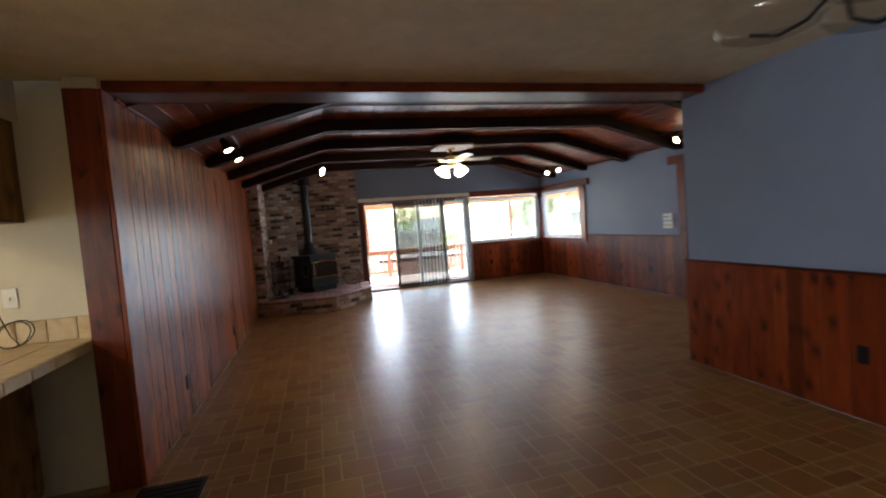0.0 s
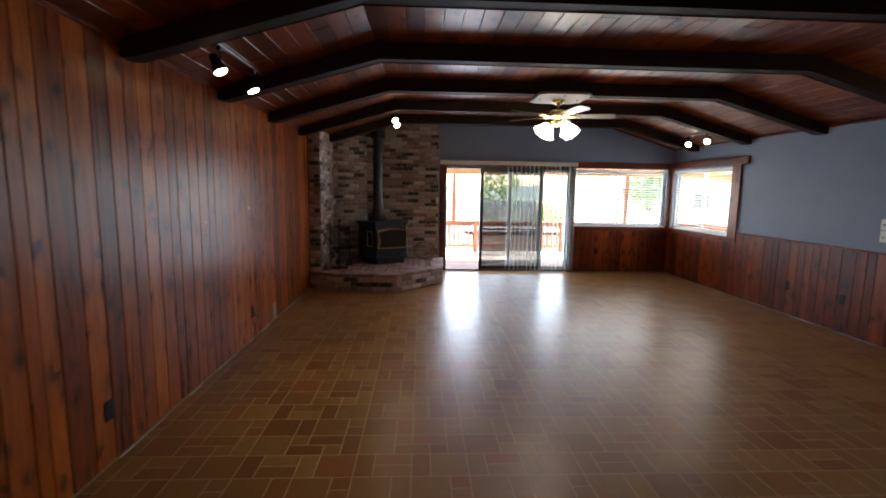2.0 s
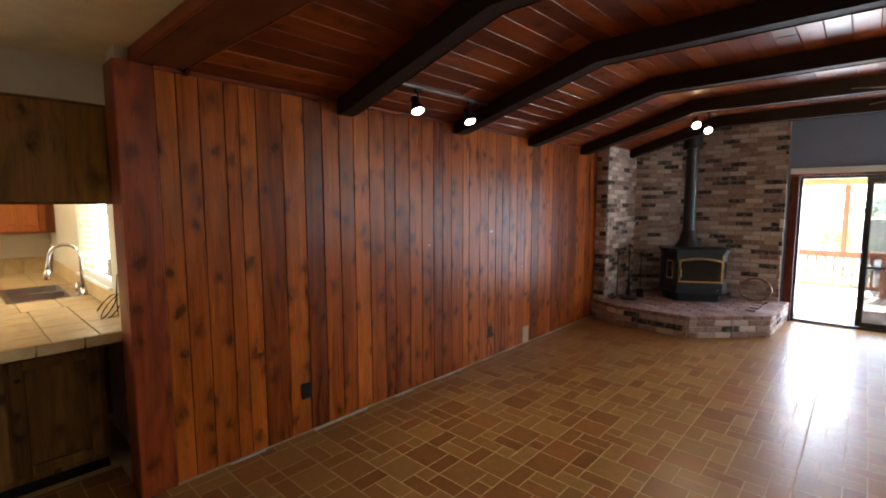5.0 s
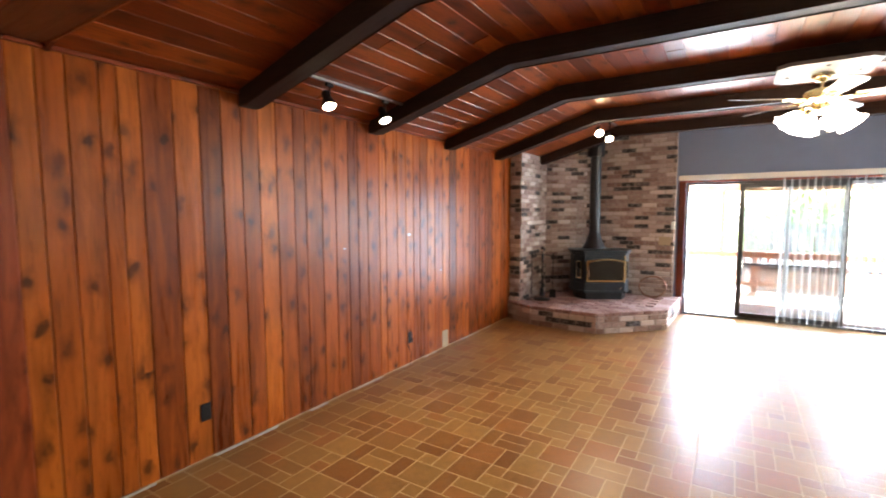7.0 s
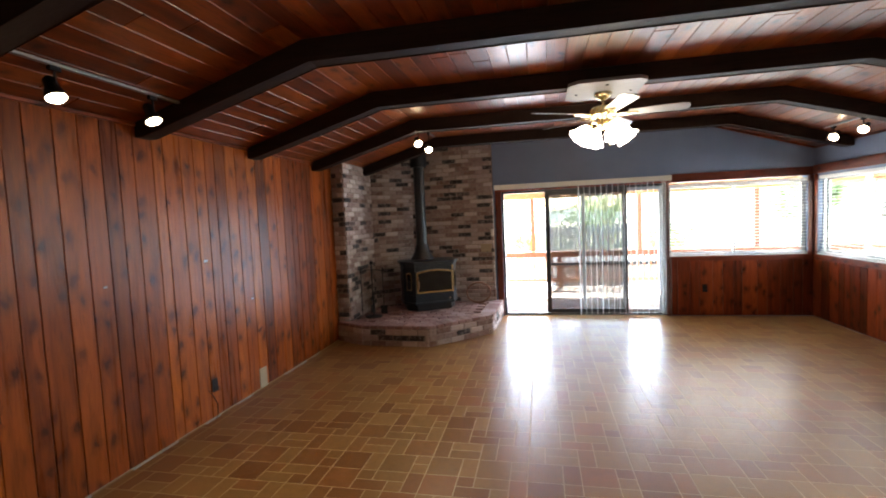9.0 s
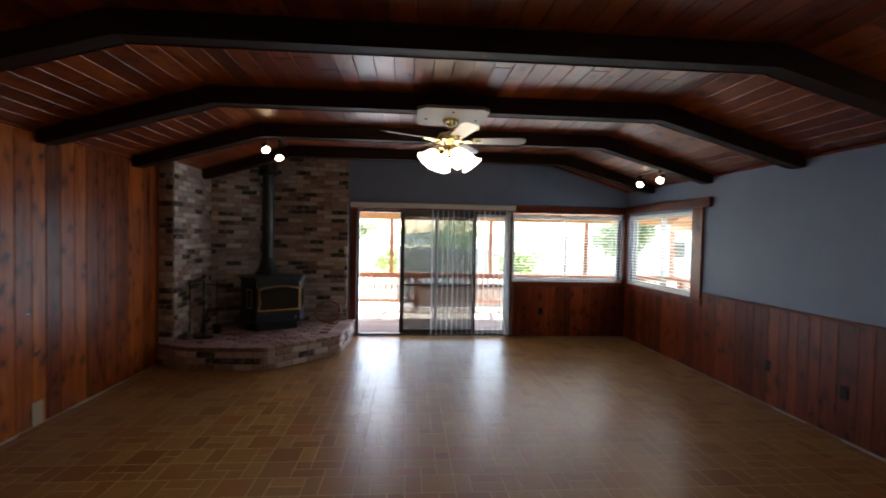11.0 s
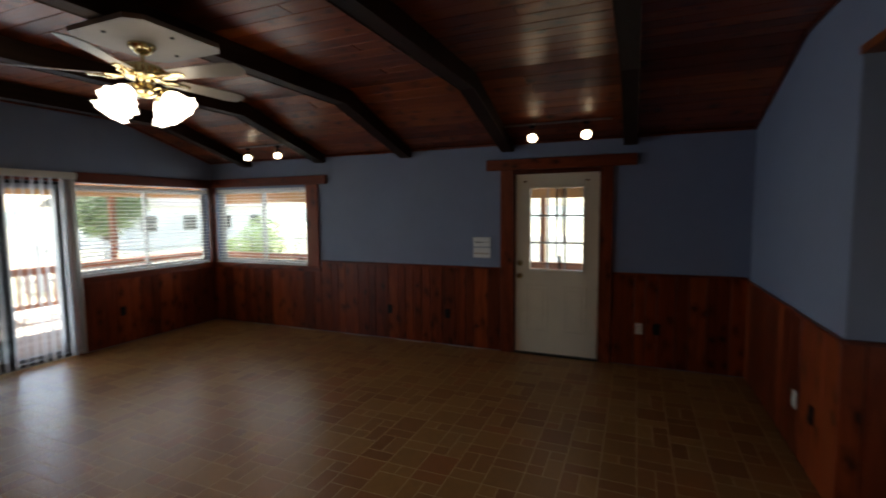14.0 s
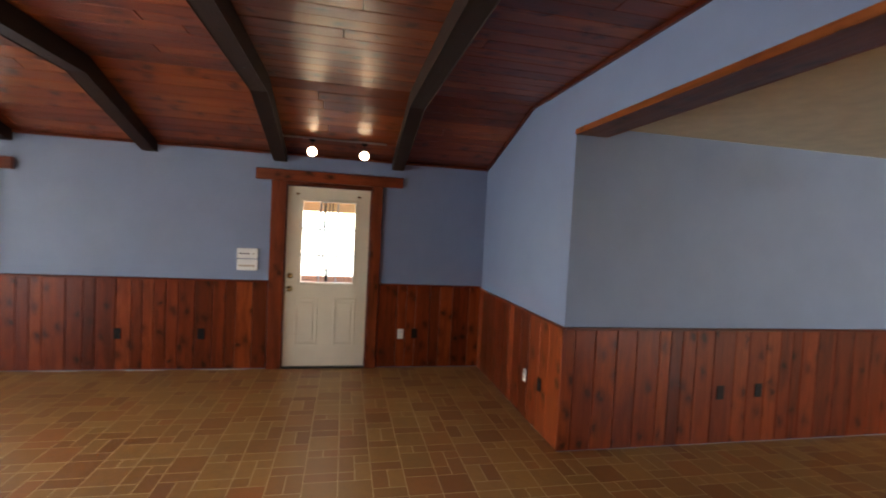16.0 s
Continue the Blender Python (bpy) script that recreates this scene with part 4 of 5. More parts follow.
            prism(bm, [(p.x - nrm.x * 0.01, p.y - nrm.y * 0.01), (q.x - nrm.x * 0.01, q.y - nrm.y * 0.01), (q.x + o.x, q.y + o.y), (p.x + o.x, p.y + o.y)], z0, z1)
            part(name, bm, mt, s)
    bm = bmesh.new()
    cyl(bm, (0.20, -0.30, 0.18), (0.20, -0.255, 0.18), 0.012, n=12)
    part("air_knob", bm, CHROME, s)
    s.scale = (1.10, 1.05, 1.0)
    p = thing("stove_pipe", "dark steel flue pipe rising from the wood stove to the ceiling", "flue pipe", at=(0.96, 6.43, HT + 0.737))
    bm = bmesh.new()
    lathe(bm, [(0.0, 0.0), (0.185, 0.0), (0.185, 0.012), (0.155, 0.05), (0.12, 0.12), (0.097, 0.20), (0.093, 0.235), (0.088, 0.24)], n=28)
    part("flare", bm, PIPEM, p, smooth=True)
    bm = bmesh.new()
    cyl(bm, (0, 0, 0.23), (0, 0, 1.60), 0.083, n=28, caps=False)
    part("pipe", bm, PIPEM, p, smooth=True)
    for z in (0.40, 1.02):
        bm = bmesh.new()
        cyl(bm, (0, 0, z), (0, 0, z + 0.03), 0.087, n=28)
        part("collar", bm, PIPEM, p)
    bm = bmesh.new()
    cyl(bm, (0, 0, 1.42), (0, 0, 1.70), 0.125, n=28)
    part("ceiling_box", bm, IRON, p)


stove()


def tool_set():
    t = thing("fireplace_tools", "black iron fireplace tools hanging on a stand on the hearth", "fireplace tools", at=(0.42, 5.60, HT))
    t.scale = (1.1, 1.1, 1.12)
    bm = bmesh.new()
    lathe(bm, [(0.0, 0.0), (0.11, 0.0), (0.11, 0.012), (0.03, 0.025), (0.0, 0.026)], n=20)
    part("base", bm, IRON, t)
    bm = bmesh.new()
    cyl(bm, (0, 0, 0.02), (0, 0, 0.66), 0.009)
    lathe(bm, [(0.0, 0.66), (0.02, 0.67), (0.024, 0.69), (0.012, 0.71), (0.0, 0.715)], n=12)
    part("pole", bm, IRON, t)
    bm = bmesh.new()
    tube(bm, [(-0.13, -0.05, 0.58), (-0.06, 0, 0.60), (0.06, 0, 0.60), (0.13, 0.05, 0.58)], 0.006)
    tube(bm, [(-0.05, 0.12, 0.58), (0, 0, 0.60), (0.05, -0.12, 0.58)], 0.006)
    part("hooks", bm, IRON, t)
    for name, x, y in (("poker", -0.13, -0.05), ("shovel", 0.13, 0.05), ("brush", -0.05, 0.12), ("tongs", 0.05, -0.12)):
        bm = bmesh.new()
        cyl(bm, (x, y, 0.10), (x, y, 0.57), 0.006, n=8)
        cyl(bm, (x, y, 0.57), (x, y, 0.62), 0.012, n=8)
        if name == "shovel":
            cbox(bm, (x - 0.045, y - 0.006, 0.03), (x + 0.045, y + 0.006, 0.14), 0.004)
        elif name == "brush":
            cyl(bm, (x, y, 0.03), (x, y, 0.13), 0.035, 0.022, n=12)
        elif name == "tongs":
            cyl(bm, (x + 0.02, y, 0.06), (x + 0.004, y, 0.30), 0.005, n=8)
        else:
            cyl(bm, (x, y, 0.05), (x, y, 0.12), 0.004, 0.009, n=8)
        part(name, bm, IRON, t)


tool_set()
bm = bmesh.new()
pts = []
for k in range(91):
    a = 2 * math.pi * k / 30
    pts.append((1.80 + 0.19 * math.cos(a), 6.50 + 0.10 + 0.035 * (k / 90) + 0.05 * math.sin(a), HT + 0.165 + 0.15 * math.sin(a) + 0.002 * (k % 30) / 30))
tube(bm, pts, 0.011, 8)
tagged(part("log_hoop", bm, RUST), "rusty coiled tube ring leaning on the brick beside the stove", "ring")


# ---- ceiling fan ----
def ceiling_fan(x, y):
    zb = 2.670
    bd = thing("mounting_board", "white painted board with clipped corners bolted under a beam", "board", at=(x, y - 0.06, 0))
    bm = bmesh.new()
    hx, hy, c = 0.30, 0.30, 0.07
    prism(bm, [(-hx + c, -hy), (hx - c, -hy), (hx, -hy + c), (hx, hy - c), (hx - c, hy), (-hx + c, hy), (-hx, hy - c), (-hx, -hy + c)], zb - 0.028, zb)
    part("panel", bm, BOARDM, bd)
    for sx, sy in ((-0.22, 0.05), (0.22, 0.05), (0.0, -0.2)):
        bm = bmesh.new()
        cyl(bm, (sx, sy, zb - 0.034), (sx, sy, zb - 0.027), 0.012, n=10)
        part("bolt", bm, BLACKP, bd)
    f = thing("ceiling_fan", "brass ceiling fan with five pale blades and lit glass shades", "ceiling fan", at=(x, y, 0))
    top = zb - 0.028
    bm = bmesh.new()
    lathe(bm, [(0.0, 0.0), (0.072, 0.0), (0.075, -0.012), (0.06, -0.035), (0.035, -0.055), (0.016, -0.062)], Matrix.Translation((0, 0, top)), 24)
    part("canopy", bm, BRASS, f, smooth=True)
    bm = bmesh.new()
    cyl(bm, (0, 0, top - 0.06), (0, 0, 2.535), 0.013, n=12)
    part("downrod", bm, BRASS, f)
    bm = bmesh.new()
    lathe(bm, [(0.015, 2.530), (0.06, 2.528), (0.098, 2.515), (0.105, 2.500), (0.105, 2.475), (0.112, 2.468), (0.112, 2.452), (0.085, 2.436), (0.055, 2.425), (0.055, 2.400), (0.062, 2.390), (0.062, 2.355), (0.04, 2.338), (0.0, 2.330)], n=30)
    part("motor_housing", bm, BRASS, f, smooth=True)
    for k in range(20):
        a = 2 * math.pi * k / 20
        bm = bmesh.new()
        cyl(bm, (0.107 * math.cos(a), 0.107 * math.sin(a), 2.475), (0.107 * math.cos(a), 0.107 * math.sin(a), 2.50), 0.007, n=6)
        part("filigree", bm, BRASS, f)
    for k in range(5):
        a = radians(-8 + 72 * k)
        blade = new("blade")
        blade.parent, blade.location = f, (0, 0, 2.457)
        blade.rotation_euler[2] = a
        bm = bmesh.new()
        w0, w1, th = 0.055, 0.072, 0.005
        poly = [(0.20, -w0), (0.60, -w1), (0.655, -w1 * 0.75), (0.67, 0.0), (0.655, w1 * 0.75), (0.60, w1), (0.20, w0)]
        prism(bm, poly, -th / 2, th / 2)
        bmesh.ops.rotate(bm, verts=bm.verts, cent=(0.4, 0, 0), matrix=Matrix.Rotation(radians(-12), 3, "X"))
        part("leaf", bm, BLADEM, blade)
        bm = bmesh.new()
        for s in (-1, 1):
            tube(bm, [(0.09, 0.012 * s, 0.0), (0.13, 0.035 * s, -0.012), (0.18, 0.045 * s, -0.012), (0.21, 0.02 * s, -0.006), (0.27, 0.02 * s, -0.008)], 0.007, 6)
        tube(bm, [(0.09, 0, 0.0), (0.15, 0, -0.016), (0.20, 0, -0.01), (0.28, 0, -0.008)], 0.008, 6)
        part("blade_iron", bm, BRASS, blade)
    for k in range(4):
        a = radians(20 + 90 * k)
        lamp = new("lamp_arm")
        lamp.parent, lamp.rotation_euler[2] = f, a
        bm = bmesh.new()
        tube(bm, [(0.05, 0, 2.375), (0.085, 0, 2.39), (0.11, 0, 2.385), (0.125, 0, 2.365)], 0.008, 8)
        cyl(bm, (0.118, 0, 2.375), (0.142, 0, 2.342), 0.021, 0.024, n=14)
        part("fitter", bm, BRASS, lamp)
        bm = bmesh.new()
        m = Matrix.Translation((0.135, 0, 2.353)) @ Euler((0, radians(180 - 42), 0)).to_matrix().to_4x4() @ Matrix.Scale(1.2, 4)
        lathe(bm, [(0.020, 0.0), (0.036, 0.014), (0.048, 0.036), (0.056, 0.062), (0.064, 0.086), (0.078, 0.104), (0.084, 0.108)], m, 32, 0.09, 8)
        part("shade", bm, SHADE, lamp, "lit scalloped white glass shade", True)
    bm = bmesh.new()
    cyl(bm, (0.045, -0.03, 2.19), (0.045, -0.03, 2.345), 0.0012, n=5)
    part("pull_chain", bm, BRASS, f)
    d = bpy.data.lights.new("fan_light", "POINT")
    d.energy, d.color, d.shadow_soft_size = 0.55, (1.0, 0.84, 0.62), 0.16
    new("fan_light", d).location = (x, y, 2.16)


ceiling_fan(3.345, 3.69)


# ---- track lights ----
def track(x, y0, y1, heads, zr, zf, aim, label, watts=1.1):
    t = thing("track_light", label, "track light", "track lights")
    box_part("rail", (x - 0.014, y0, zr - 0.018), (x + 0.014, y1, zr), GREYAL, t, b=0.003)
    for y in heads:
        hd = new("lamp_head")
        hd.parent = t
        m = look((x, y, zf), (x + aim[0], y + aim[1], zf + aim[2]))
        bm = bmesh.new()
        cbox(bm, (x - 0.013, y - 0.03, zr - 0.045), (x + 0.013, y + 0.03, zr - 0.018), 0.003)
        cyl(bm, (x, y, zf + 0.07), (x, y, zr - 0.04), 0.006, n=8)
        part("stem", bm, BLACKP, hd)
        bm = bmesh.new()
        lathe(bm, [(0.0, 0.13), (0.022, 0.128), (0.030, 0.115), (0.032, 0.07), (0.048, 0.03), (0.052, 0.0), (0.047, 0.0), (0.045, 0.01)], m, 24)
        part("can", bm, BLACKP, hd, smooth=True)
        bm = bmesh.new()
        lathe(bm, [(0.046, 0.006), (0.036, -0.004), (0.02, -0.010), (0.0, -0.012)], m, 24)
        part("bulb", bm, BULB, hd, "lit reflector bulb", True)
        d = bpy.data.lights.new("track_spot", "SPOT")
        d.energy, d.color, d.spot_size, d.spot_blend, d.shadow_soft_size = watts, (1.0, 0.80, 0.55), radians(75), 0.8, 0.04
        ob = new("track_spot", d)
        ob.matrix_world = look(m @ Vector((0, 0, -0.02)), m @ Vector((0, 0, -1)))


track(0.38, 1.20, 2.25, (1.42, 2.03), ceil_z(0.38) - 0.002, 2.335, (0.48, -0.1, -0.95), "track light with two lit black heads near the pine wall")
track(1.34, 4.92, 5.95, (5.05, 5.60), 2.805, 2.56, (0.45, -0.75, -0.75), "track light with two lit black heads before the brick wall")
track(W - 0.40, 4.92, 5.95, (5.27, 5.78), ceil_z(W - 0.40) - 0.002, 2.375, (-0.7, -0.6, -0.6), "track light with two lit black heads near the side window")
track(W - 0.40, 1.20, 2.25, (1.43, 1.96), ceil_z(W - 0.40) - 0.002, 2.375, (-0.95, 0.0, -0.45), "track light with two lit black heads above the door")


# ---- plates on the walls ----
def plate(name, c, normal, material, label, cat, kind="socket", w=0.07, h=0.115):
    t = thing(name, label, cat, at=c, turn=math.degrees(math.atan2(normal[0], -normal[1])))
    box_part("cover", (-w / 2, -0.007, -h / 2), (w / 2, 0.0, h / 2), material, t, b=0.003)
    if kind == "socket":
        for z in (-0.026, 0.026):
            bm = bmesh.new()
            cyl(bm, (0, -0.0095, z), (0, -0.006, z), 0.016, n=16)
            part("socket_face", bm, material, t)
            bm = bmesh.new()
            cbox(bm, (-0.008, -0.0105, z - 0.004), (-0.005, -0.0093, z + 0.006))
            cbox(bm, (0.005, -0.0105, z - 0.004), (0.008, -0.0093, z + 0.006))
            part("slots", bm, BLACKP, t)
    elif kind == "switch":
        box_part("toggle", (-0.005, -0.016, -0.012), (0.005, -0.006, 0.010), material, t, b=0.002)
    return t


E_, N_, S_, W_ = (-1, 0), (0, -1), (0, 1), (1, 0)
plate("wall_socket", (0.0025, 0.645, 0.32), W_, BLACKP, "black socket plate low on the pine boards", "socket")
plate("wall_socket", (0.0025, 2.84, 0.285), W_, BLACKP, "black socket plate with a cord on the pine boards", "socket")
plate("vent_plate", (0.0025, 3.53, 0.11), W_, TAN, "tan blank plate at the foot of the pine boards", "wall plate", "blank", 0.12, 0.20)
plate("wall_socket", (W - 0.0215, 0.91, 0.405), E_, IVORY, "ivory socket plate on the wainscot beside the door", "socket")
plate("wall_socket", (W - 0.0215, 0.745, 0.41), E_, BLACKP, "black socket plate on the wainscot", "socket")
plate("wall_socket", (W - 0.0215, 3.06, 0.395), E_, BLACKP, "black socket plate on the wainscot under the blue wall", "socket")
plate("wall_socket", (W - 0.0215, 3.86, 0.395), E_, BLACKP, "black socket plate on the side wainscot", "socket")
plate("wall_socket", (5.15, L - 0.0215, 0.42), N_, BLACKP, "black socket plate on the wainscot under the end window", "socket")
plate("wall_socket", (5.05, YP + 0.0215, 0.385), S_, IVORY, "ivory socket plate on the partition wainscot", "socket")
plate("wall_socket", (4.74, YP + 0.0215, 0.405), S_, BLACKP, "black socket plate on the partition wainscot", "socket")
plate("wall_socket", (XB - 0.0215, -1.46, 0.435), E_, BLACKP, "black socket plate on the dining wainscot", "socket")
plate("wall_socket", (XB - 0.0215, -1.83, 0.447), E_, BLACKP, "black socket plate on the dining wainscot", "socket")
plate("light_switch", (2.03, 6.822, 1.37), N_, IVORY, "ivory switch plate at the edge of the brick", "switch", "switch", 0.05, 0.12)
plate("tan_plate", (1.92, 6.822, 1.13), N_, TAN, "tan blank plate on the brick beside the patio door", "wall plate", "blank", 0.17, 0.13)
plate("light_switch", (-0.62, -0.2715, 1.22), N_, IVORY, "ivory switch plate above the kitchen counter", "switch", "switch", 0.075, 0.12)
plate("wall_socket", (-0.95, -0.2715, 1.22), N_, IVORY, "ivory socket plate above the kitchen counter", "socket")

cord = thing("cord", "thin dark cord hanging from a socket on the pine wall", "cord")
bm = bmesh.new()
tube(bm, [(0.012, 2.87, 0.27), (0.03, 2.86, 0.24), (0.02, 2.80, 0.25), (0.02, 2.74, 0.27), (0.025, 2.78, 0.22), (0.02, 2.84, 0.12), (0.02, 2.83, 0.03), (0.03, 2.80, 0.008)], 0.004, 6)
part("wire", bm, BLACKP, cord)

al = thing("alarm_panel", "white two-part alarm keypad on the blue wall beside the door", "alarm panel", at=(W, 2.62, 0), turn=-90)
box_part("display_unit", (-0.105, -0.035, 1.225), (0.105, 0.0, 1.335), WHITE, al, b=0.006)
box_part("key_unit", (-0.105, -0.03, 1.095), (0.105, 0.0, 1.215), WHITE, al, b=0.006)
for k in range(3):
    box_part("mark", (-0.075 + 0.035 * k, -0.0365, 1.27), (-0.05 + 0.035 * k, -0.0345, 1.285), BLACKP, al)
box_part("mark", (0.06, -0.0365, 1.272), (0.075, -0.0345, 1.284), RUST, al)
for k in range(4):
    box_part("key", (-0.08 + 0.042 * k, -0.033, 1.135), (-0.05 + 0.042 * k, -0.0295, 1.155), TAN, al, b=0.001)

mt_ = thing("floor_grille", "black floor grille beside the end of the pine wall", "floor grille")
box_part("plate", (-0.02, -0.95, 0.0005), (0.36, -0.42, 0.008), BLACKP, mt_, b=0.002)
for k in range(9):
    box_part("bar", (0.0, -0.92 + 0.055 * k, 0.0082), (0.34, -0.89 + 0.055 * k, 0.012), BLACKP, mt_, b=0.001)

nick = thing("wall_nicks", "small pale chips knocked out of the pine boards", "chip")
for y, z, w in ((2.85, 1.36, 0.022), (3.45, 0.93, 0.012), (1.92, 1.28, 0.012)):
    box_part("chip", (0.0, y - w, z - w * 0.5), (0.0032, y + w, z + w * 0.5), FILLER, nick, b=0.001)

# ---- lamp under the dining ceiling ----
dl = thing("ceiling_lamp", "glass plate ceiling lamp with curved dark arms and globes", "ceiling lamp", at=(2.98, -2.32, 0))
bm = bmesh.new()
lathe(bm, [(0.0, Z_KIT), (0.07, Z_KIT), (0.07, Z_KIT - 0.02), (0.02, Z_KIT - 0.03), (0.0, Z_KIT - 0.03)], n=24)
part("rose", bm, BRASS, dl)
for k in range(3):
    a = radians(125 + 120 * k)
    arm = new("arm")
    arm.parent, arm.rotation_euler[2] = dl, a
    bm = bmesh.new()
    tube(bm, [(0.0, 0, Z_KIT - 0.03), (0.0, 0, Z_KIT - 0.20), (0.03, 0.01, Z_KIT - 0.30), (0.10, 0.03, Z_KIT - 0.375), (0.19, 0.0, Z_KIT - 0.397), (0.28, -0.03, Z_KIT - 0.36)], 0.008, 8)
    part("curved_rod", bm, DARKAL, arm)
    bm = bmesh.new()
    lathe(bm, [(0.02, 0.0), (0.11, -0.004), (0.16, 0.014), (0.182, 0.045), (0.185, 0.065)], Matrix.Translation((0.22, 0, Z_KIT - 0.385)), 28)
    part("glass_dish", bm, LAMPGL, arm, "clear glass dish", True)


# ---- kitchen corner ----
KX0, KX1, KY = -1.22, -0.21, -0.272


def kitchen():
    def door_panel(parent, a, c, axis, mt, knob=True):
        """A framed cabinet door on the plane across axis."""
        (u0, z0), (u1, z1), f, s = a, c, axis[1], axis[2]
        d = new("door")
        d.parent = parent
        w = 0.06

        def bx(nm, ua, za, ub, zb, t):
            if axis[0] == "x":
                box_part(nm, (f, ua, za), (f + s * t, ub, zb), mt, d, b=0.003)
            else:
                box_part(nm, (ua, f, za), (ub, f + s * t, zb), mt, d, b=0.003)
        bx("stile", u0, z0, u0 + w, z1, 0.02)
        bx("stile", u1 - w, z0, u1, z1, 0.02)
        bx("rail", u0 + w, z0, u1 - w, z0 + w, 0.02)
        bx("rail", u0 + w, z1 - w, u1 - w, z1, 0.02)
        bx("panel", u0 + w, z0 + w, u1 - w, z1 - w, 0.012)
        if knob:
            bm = bmesh.new()
            p = (f + s * 0.02, u0 + 0.03, z1 - 0.1) if axis[0] == "x" else (u0 + 0.03, f + s * 0.02, z1 - 0.1)
            q = (p[0] + (s * 0.025 if axis[0] == "x" else 0), p[1] + (s * 0.025 if axis[0] == "y" else 0), p[2])
            cyl(bm, p, q, 0.008, 0.014, n=12)
            part("knob", bm, IRON, d)

    for k, (y0, y1) in enumerate(((-1.30, KY - 0.15), (-2.45, -1.31), (-3.6, -2.46))):
        c = thing("base_cabinet", "brown knotty base cabinet under the tiled peninsula", "cabinet", "base cabinets")
        box_part("body", (KX0 + 0.03, y0, 0.09), (-0.50, y1, 0.89), CABW, c, b=0.002)
        box_part("plinth", (KX0 + 0.08, y0, 0.0), (-0.56, y1, 0.089), IRON, c)
        door_panel(c, (y0 + 0.03, 0.13), ((y0 + y1) / 2 - 0.01, 0.80), ("x", -0.499, 1), CABW)
        door_panel(c, ((y0 + y1) / 2 + 0.01, 0.13), (y1 - 0.03, 0.80), ("x", -0.499, 1), CABW)
    c = thing("sink_cabinet", "brown knotty cabinet under the sink by the window", "cabinet")
    box_part("body", (-3.41, -0.92, 0.09), (KX0 + 0.02, KY, 0.89), OAK, c)
    for x0 in (-3.3, -2.75, -2.2, -1.7):
        door_panel(c, (x0, 0.13), (x0 + 0.45, 0.62), ("y", -0.921, -1), OAK)
        box_part("drawer_front", (x0, -0.941, 0.66), (x0 + 0.45, -0.921, 0.80), OAK, c, b=0.004)
    c = thing("west_cabinet", "honey-coloured base cabinet along the far kitchen wall", "cabinet")
    box_part("body", (-3.41, -3.6, 0.09), (-2.85, -0.95, 0.89), OAK, c)
    for y0 in (-1.5, -2.05, -2.6):
        door_panel(c, (y0, 0.13), (y0 + 0.5, 0.80), ("x", -2.849, 1), OAK)
    c = thing("wall_cabinet", "brown knotty cabinet hanging from the soffit above the peninsula", "cabinet")
    box_part("body", (-0.83, -3.6, 1.655), (-0.50, KY - 0.002, 2.24), CABW, c, b=0.002)
    for y0 in (-1.42, -2.56, -3.58):
        box_part("back_panel", (-0.499, y0, 1.67), (-0.492, y0 + 1.08, 2.225), CABW, c, b=0.001)
    boxes("soffit", [((-0.86, -3.6, 2.241), (-0.47, KY - 0.001, Z_KIT))], CREAM, "cream soffit above the hanging cabinet")
    c = thing("upper_cabinet", "honey-coloured wall cabinets on the far kitchen wall", "cabinet")
    box_part("body", (-3.41, -3.6, 1.37), (-3.06, KY - 0.002, 2.24), OAK, c)
    for y0 in (-0.85, -1.4, -1.95, -2.5, -3.05):
        door_panel(c, (y0, 1.39), (y0 + 0.51, 2.22), ("x", -3.059, 1), OAK)
    # tiled worktop with its pieces
    w = thing("worktop", "beige tiled worktop with dark joints round the sink", "worktop")
    SX0, SX1, SY0, SY1 = -2.38, -1.62, -0.75, -0.36
    bm = bmesh.new()
    for a, b_ in (((KX0, -3.6), (KX1 - 0.004, KY - 0.001)), ((-3.41, -0.95), (SX0, KY - 0.001)), ((SX1, -0.95), (KX0, KY - 0.001)), ((SX0, -0.95), (SX1, SY0)), ((SX0, SY1), (SX1, KY - 0.001)), ((-3.41, -3.6), (-2.82, -0.95))):
        cbox(bm, (*a, 0.862), (*b_, 0.897))
    part("bed", bm, GROUT, w, "worktop bed and joints")
    ts, rng = 0.203, random.Random(2)

    def tile_run(x0, x1, y0, y1):
        nx, ny = max(1, round((x1 - x0) / ts)), max(1, round((y1 - y0) / ts))
        dx, dy = (x1 - x0) / nx, (y1 - y0) / ny
        for i in range(nx):
            for j in range(ny):
                box_part("tile", (x0 + dx * i + 0.003, y0 + dy * j + 0.003, 0.897), (x0 + dx * (i + 1) - 0.003, y0 + dy * (j + 1) - 0.003, 0.906 + rng.uniform(0, 0.001)), CTILE, w, b=0.002)
    tile_run(KX0, KX1, -3.6, KY - 0.004)
    tile_run(SX1 + 0.01, KX0, -0.95, KY - 0.004)
    tile_run(-3.40, SX0 - 0.01, -0.95, KY - 0.004)
    tile_run(SX0 - 0.01, SX1 + 0.01, -0.95, SY0 - 0.02)
    tile_run(-3.40, -2.82, -3.6, -0.95)
    y = -3.6
    while y < KY - 0.05:
        y1 = min(y + 0.203, KY - 0.004)
        box_part("edge_tile", (KX1 - 0.004, y + 0.003, 0.845), (KX1 + 0.008, y1 - 0.003, 0.905), CTILE, w, b=0.004)
        y = y1
    bs = thing("backsplash", "low row of beige tiles standing along the kitchen walls", "backsplash")
    x = -3.40
    while x < KX1 - 0.02:
        x1 = min(x + 0.155, KX1)
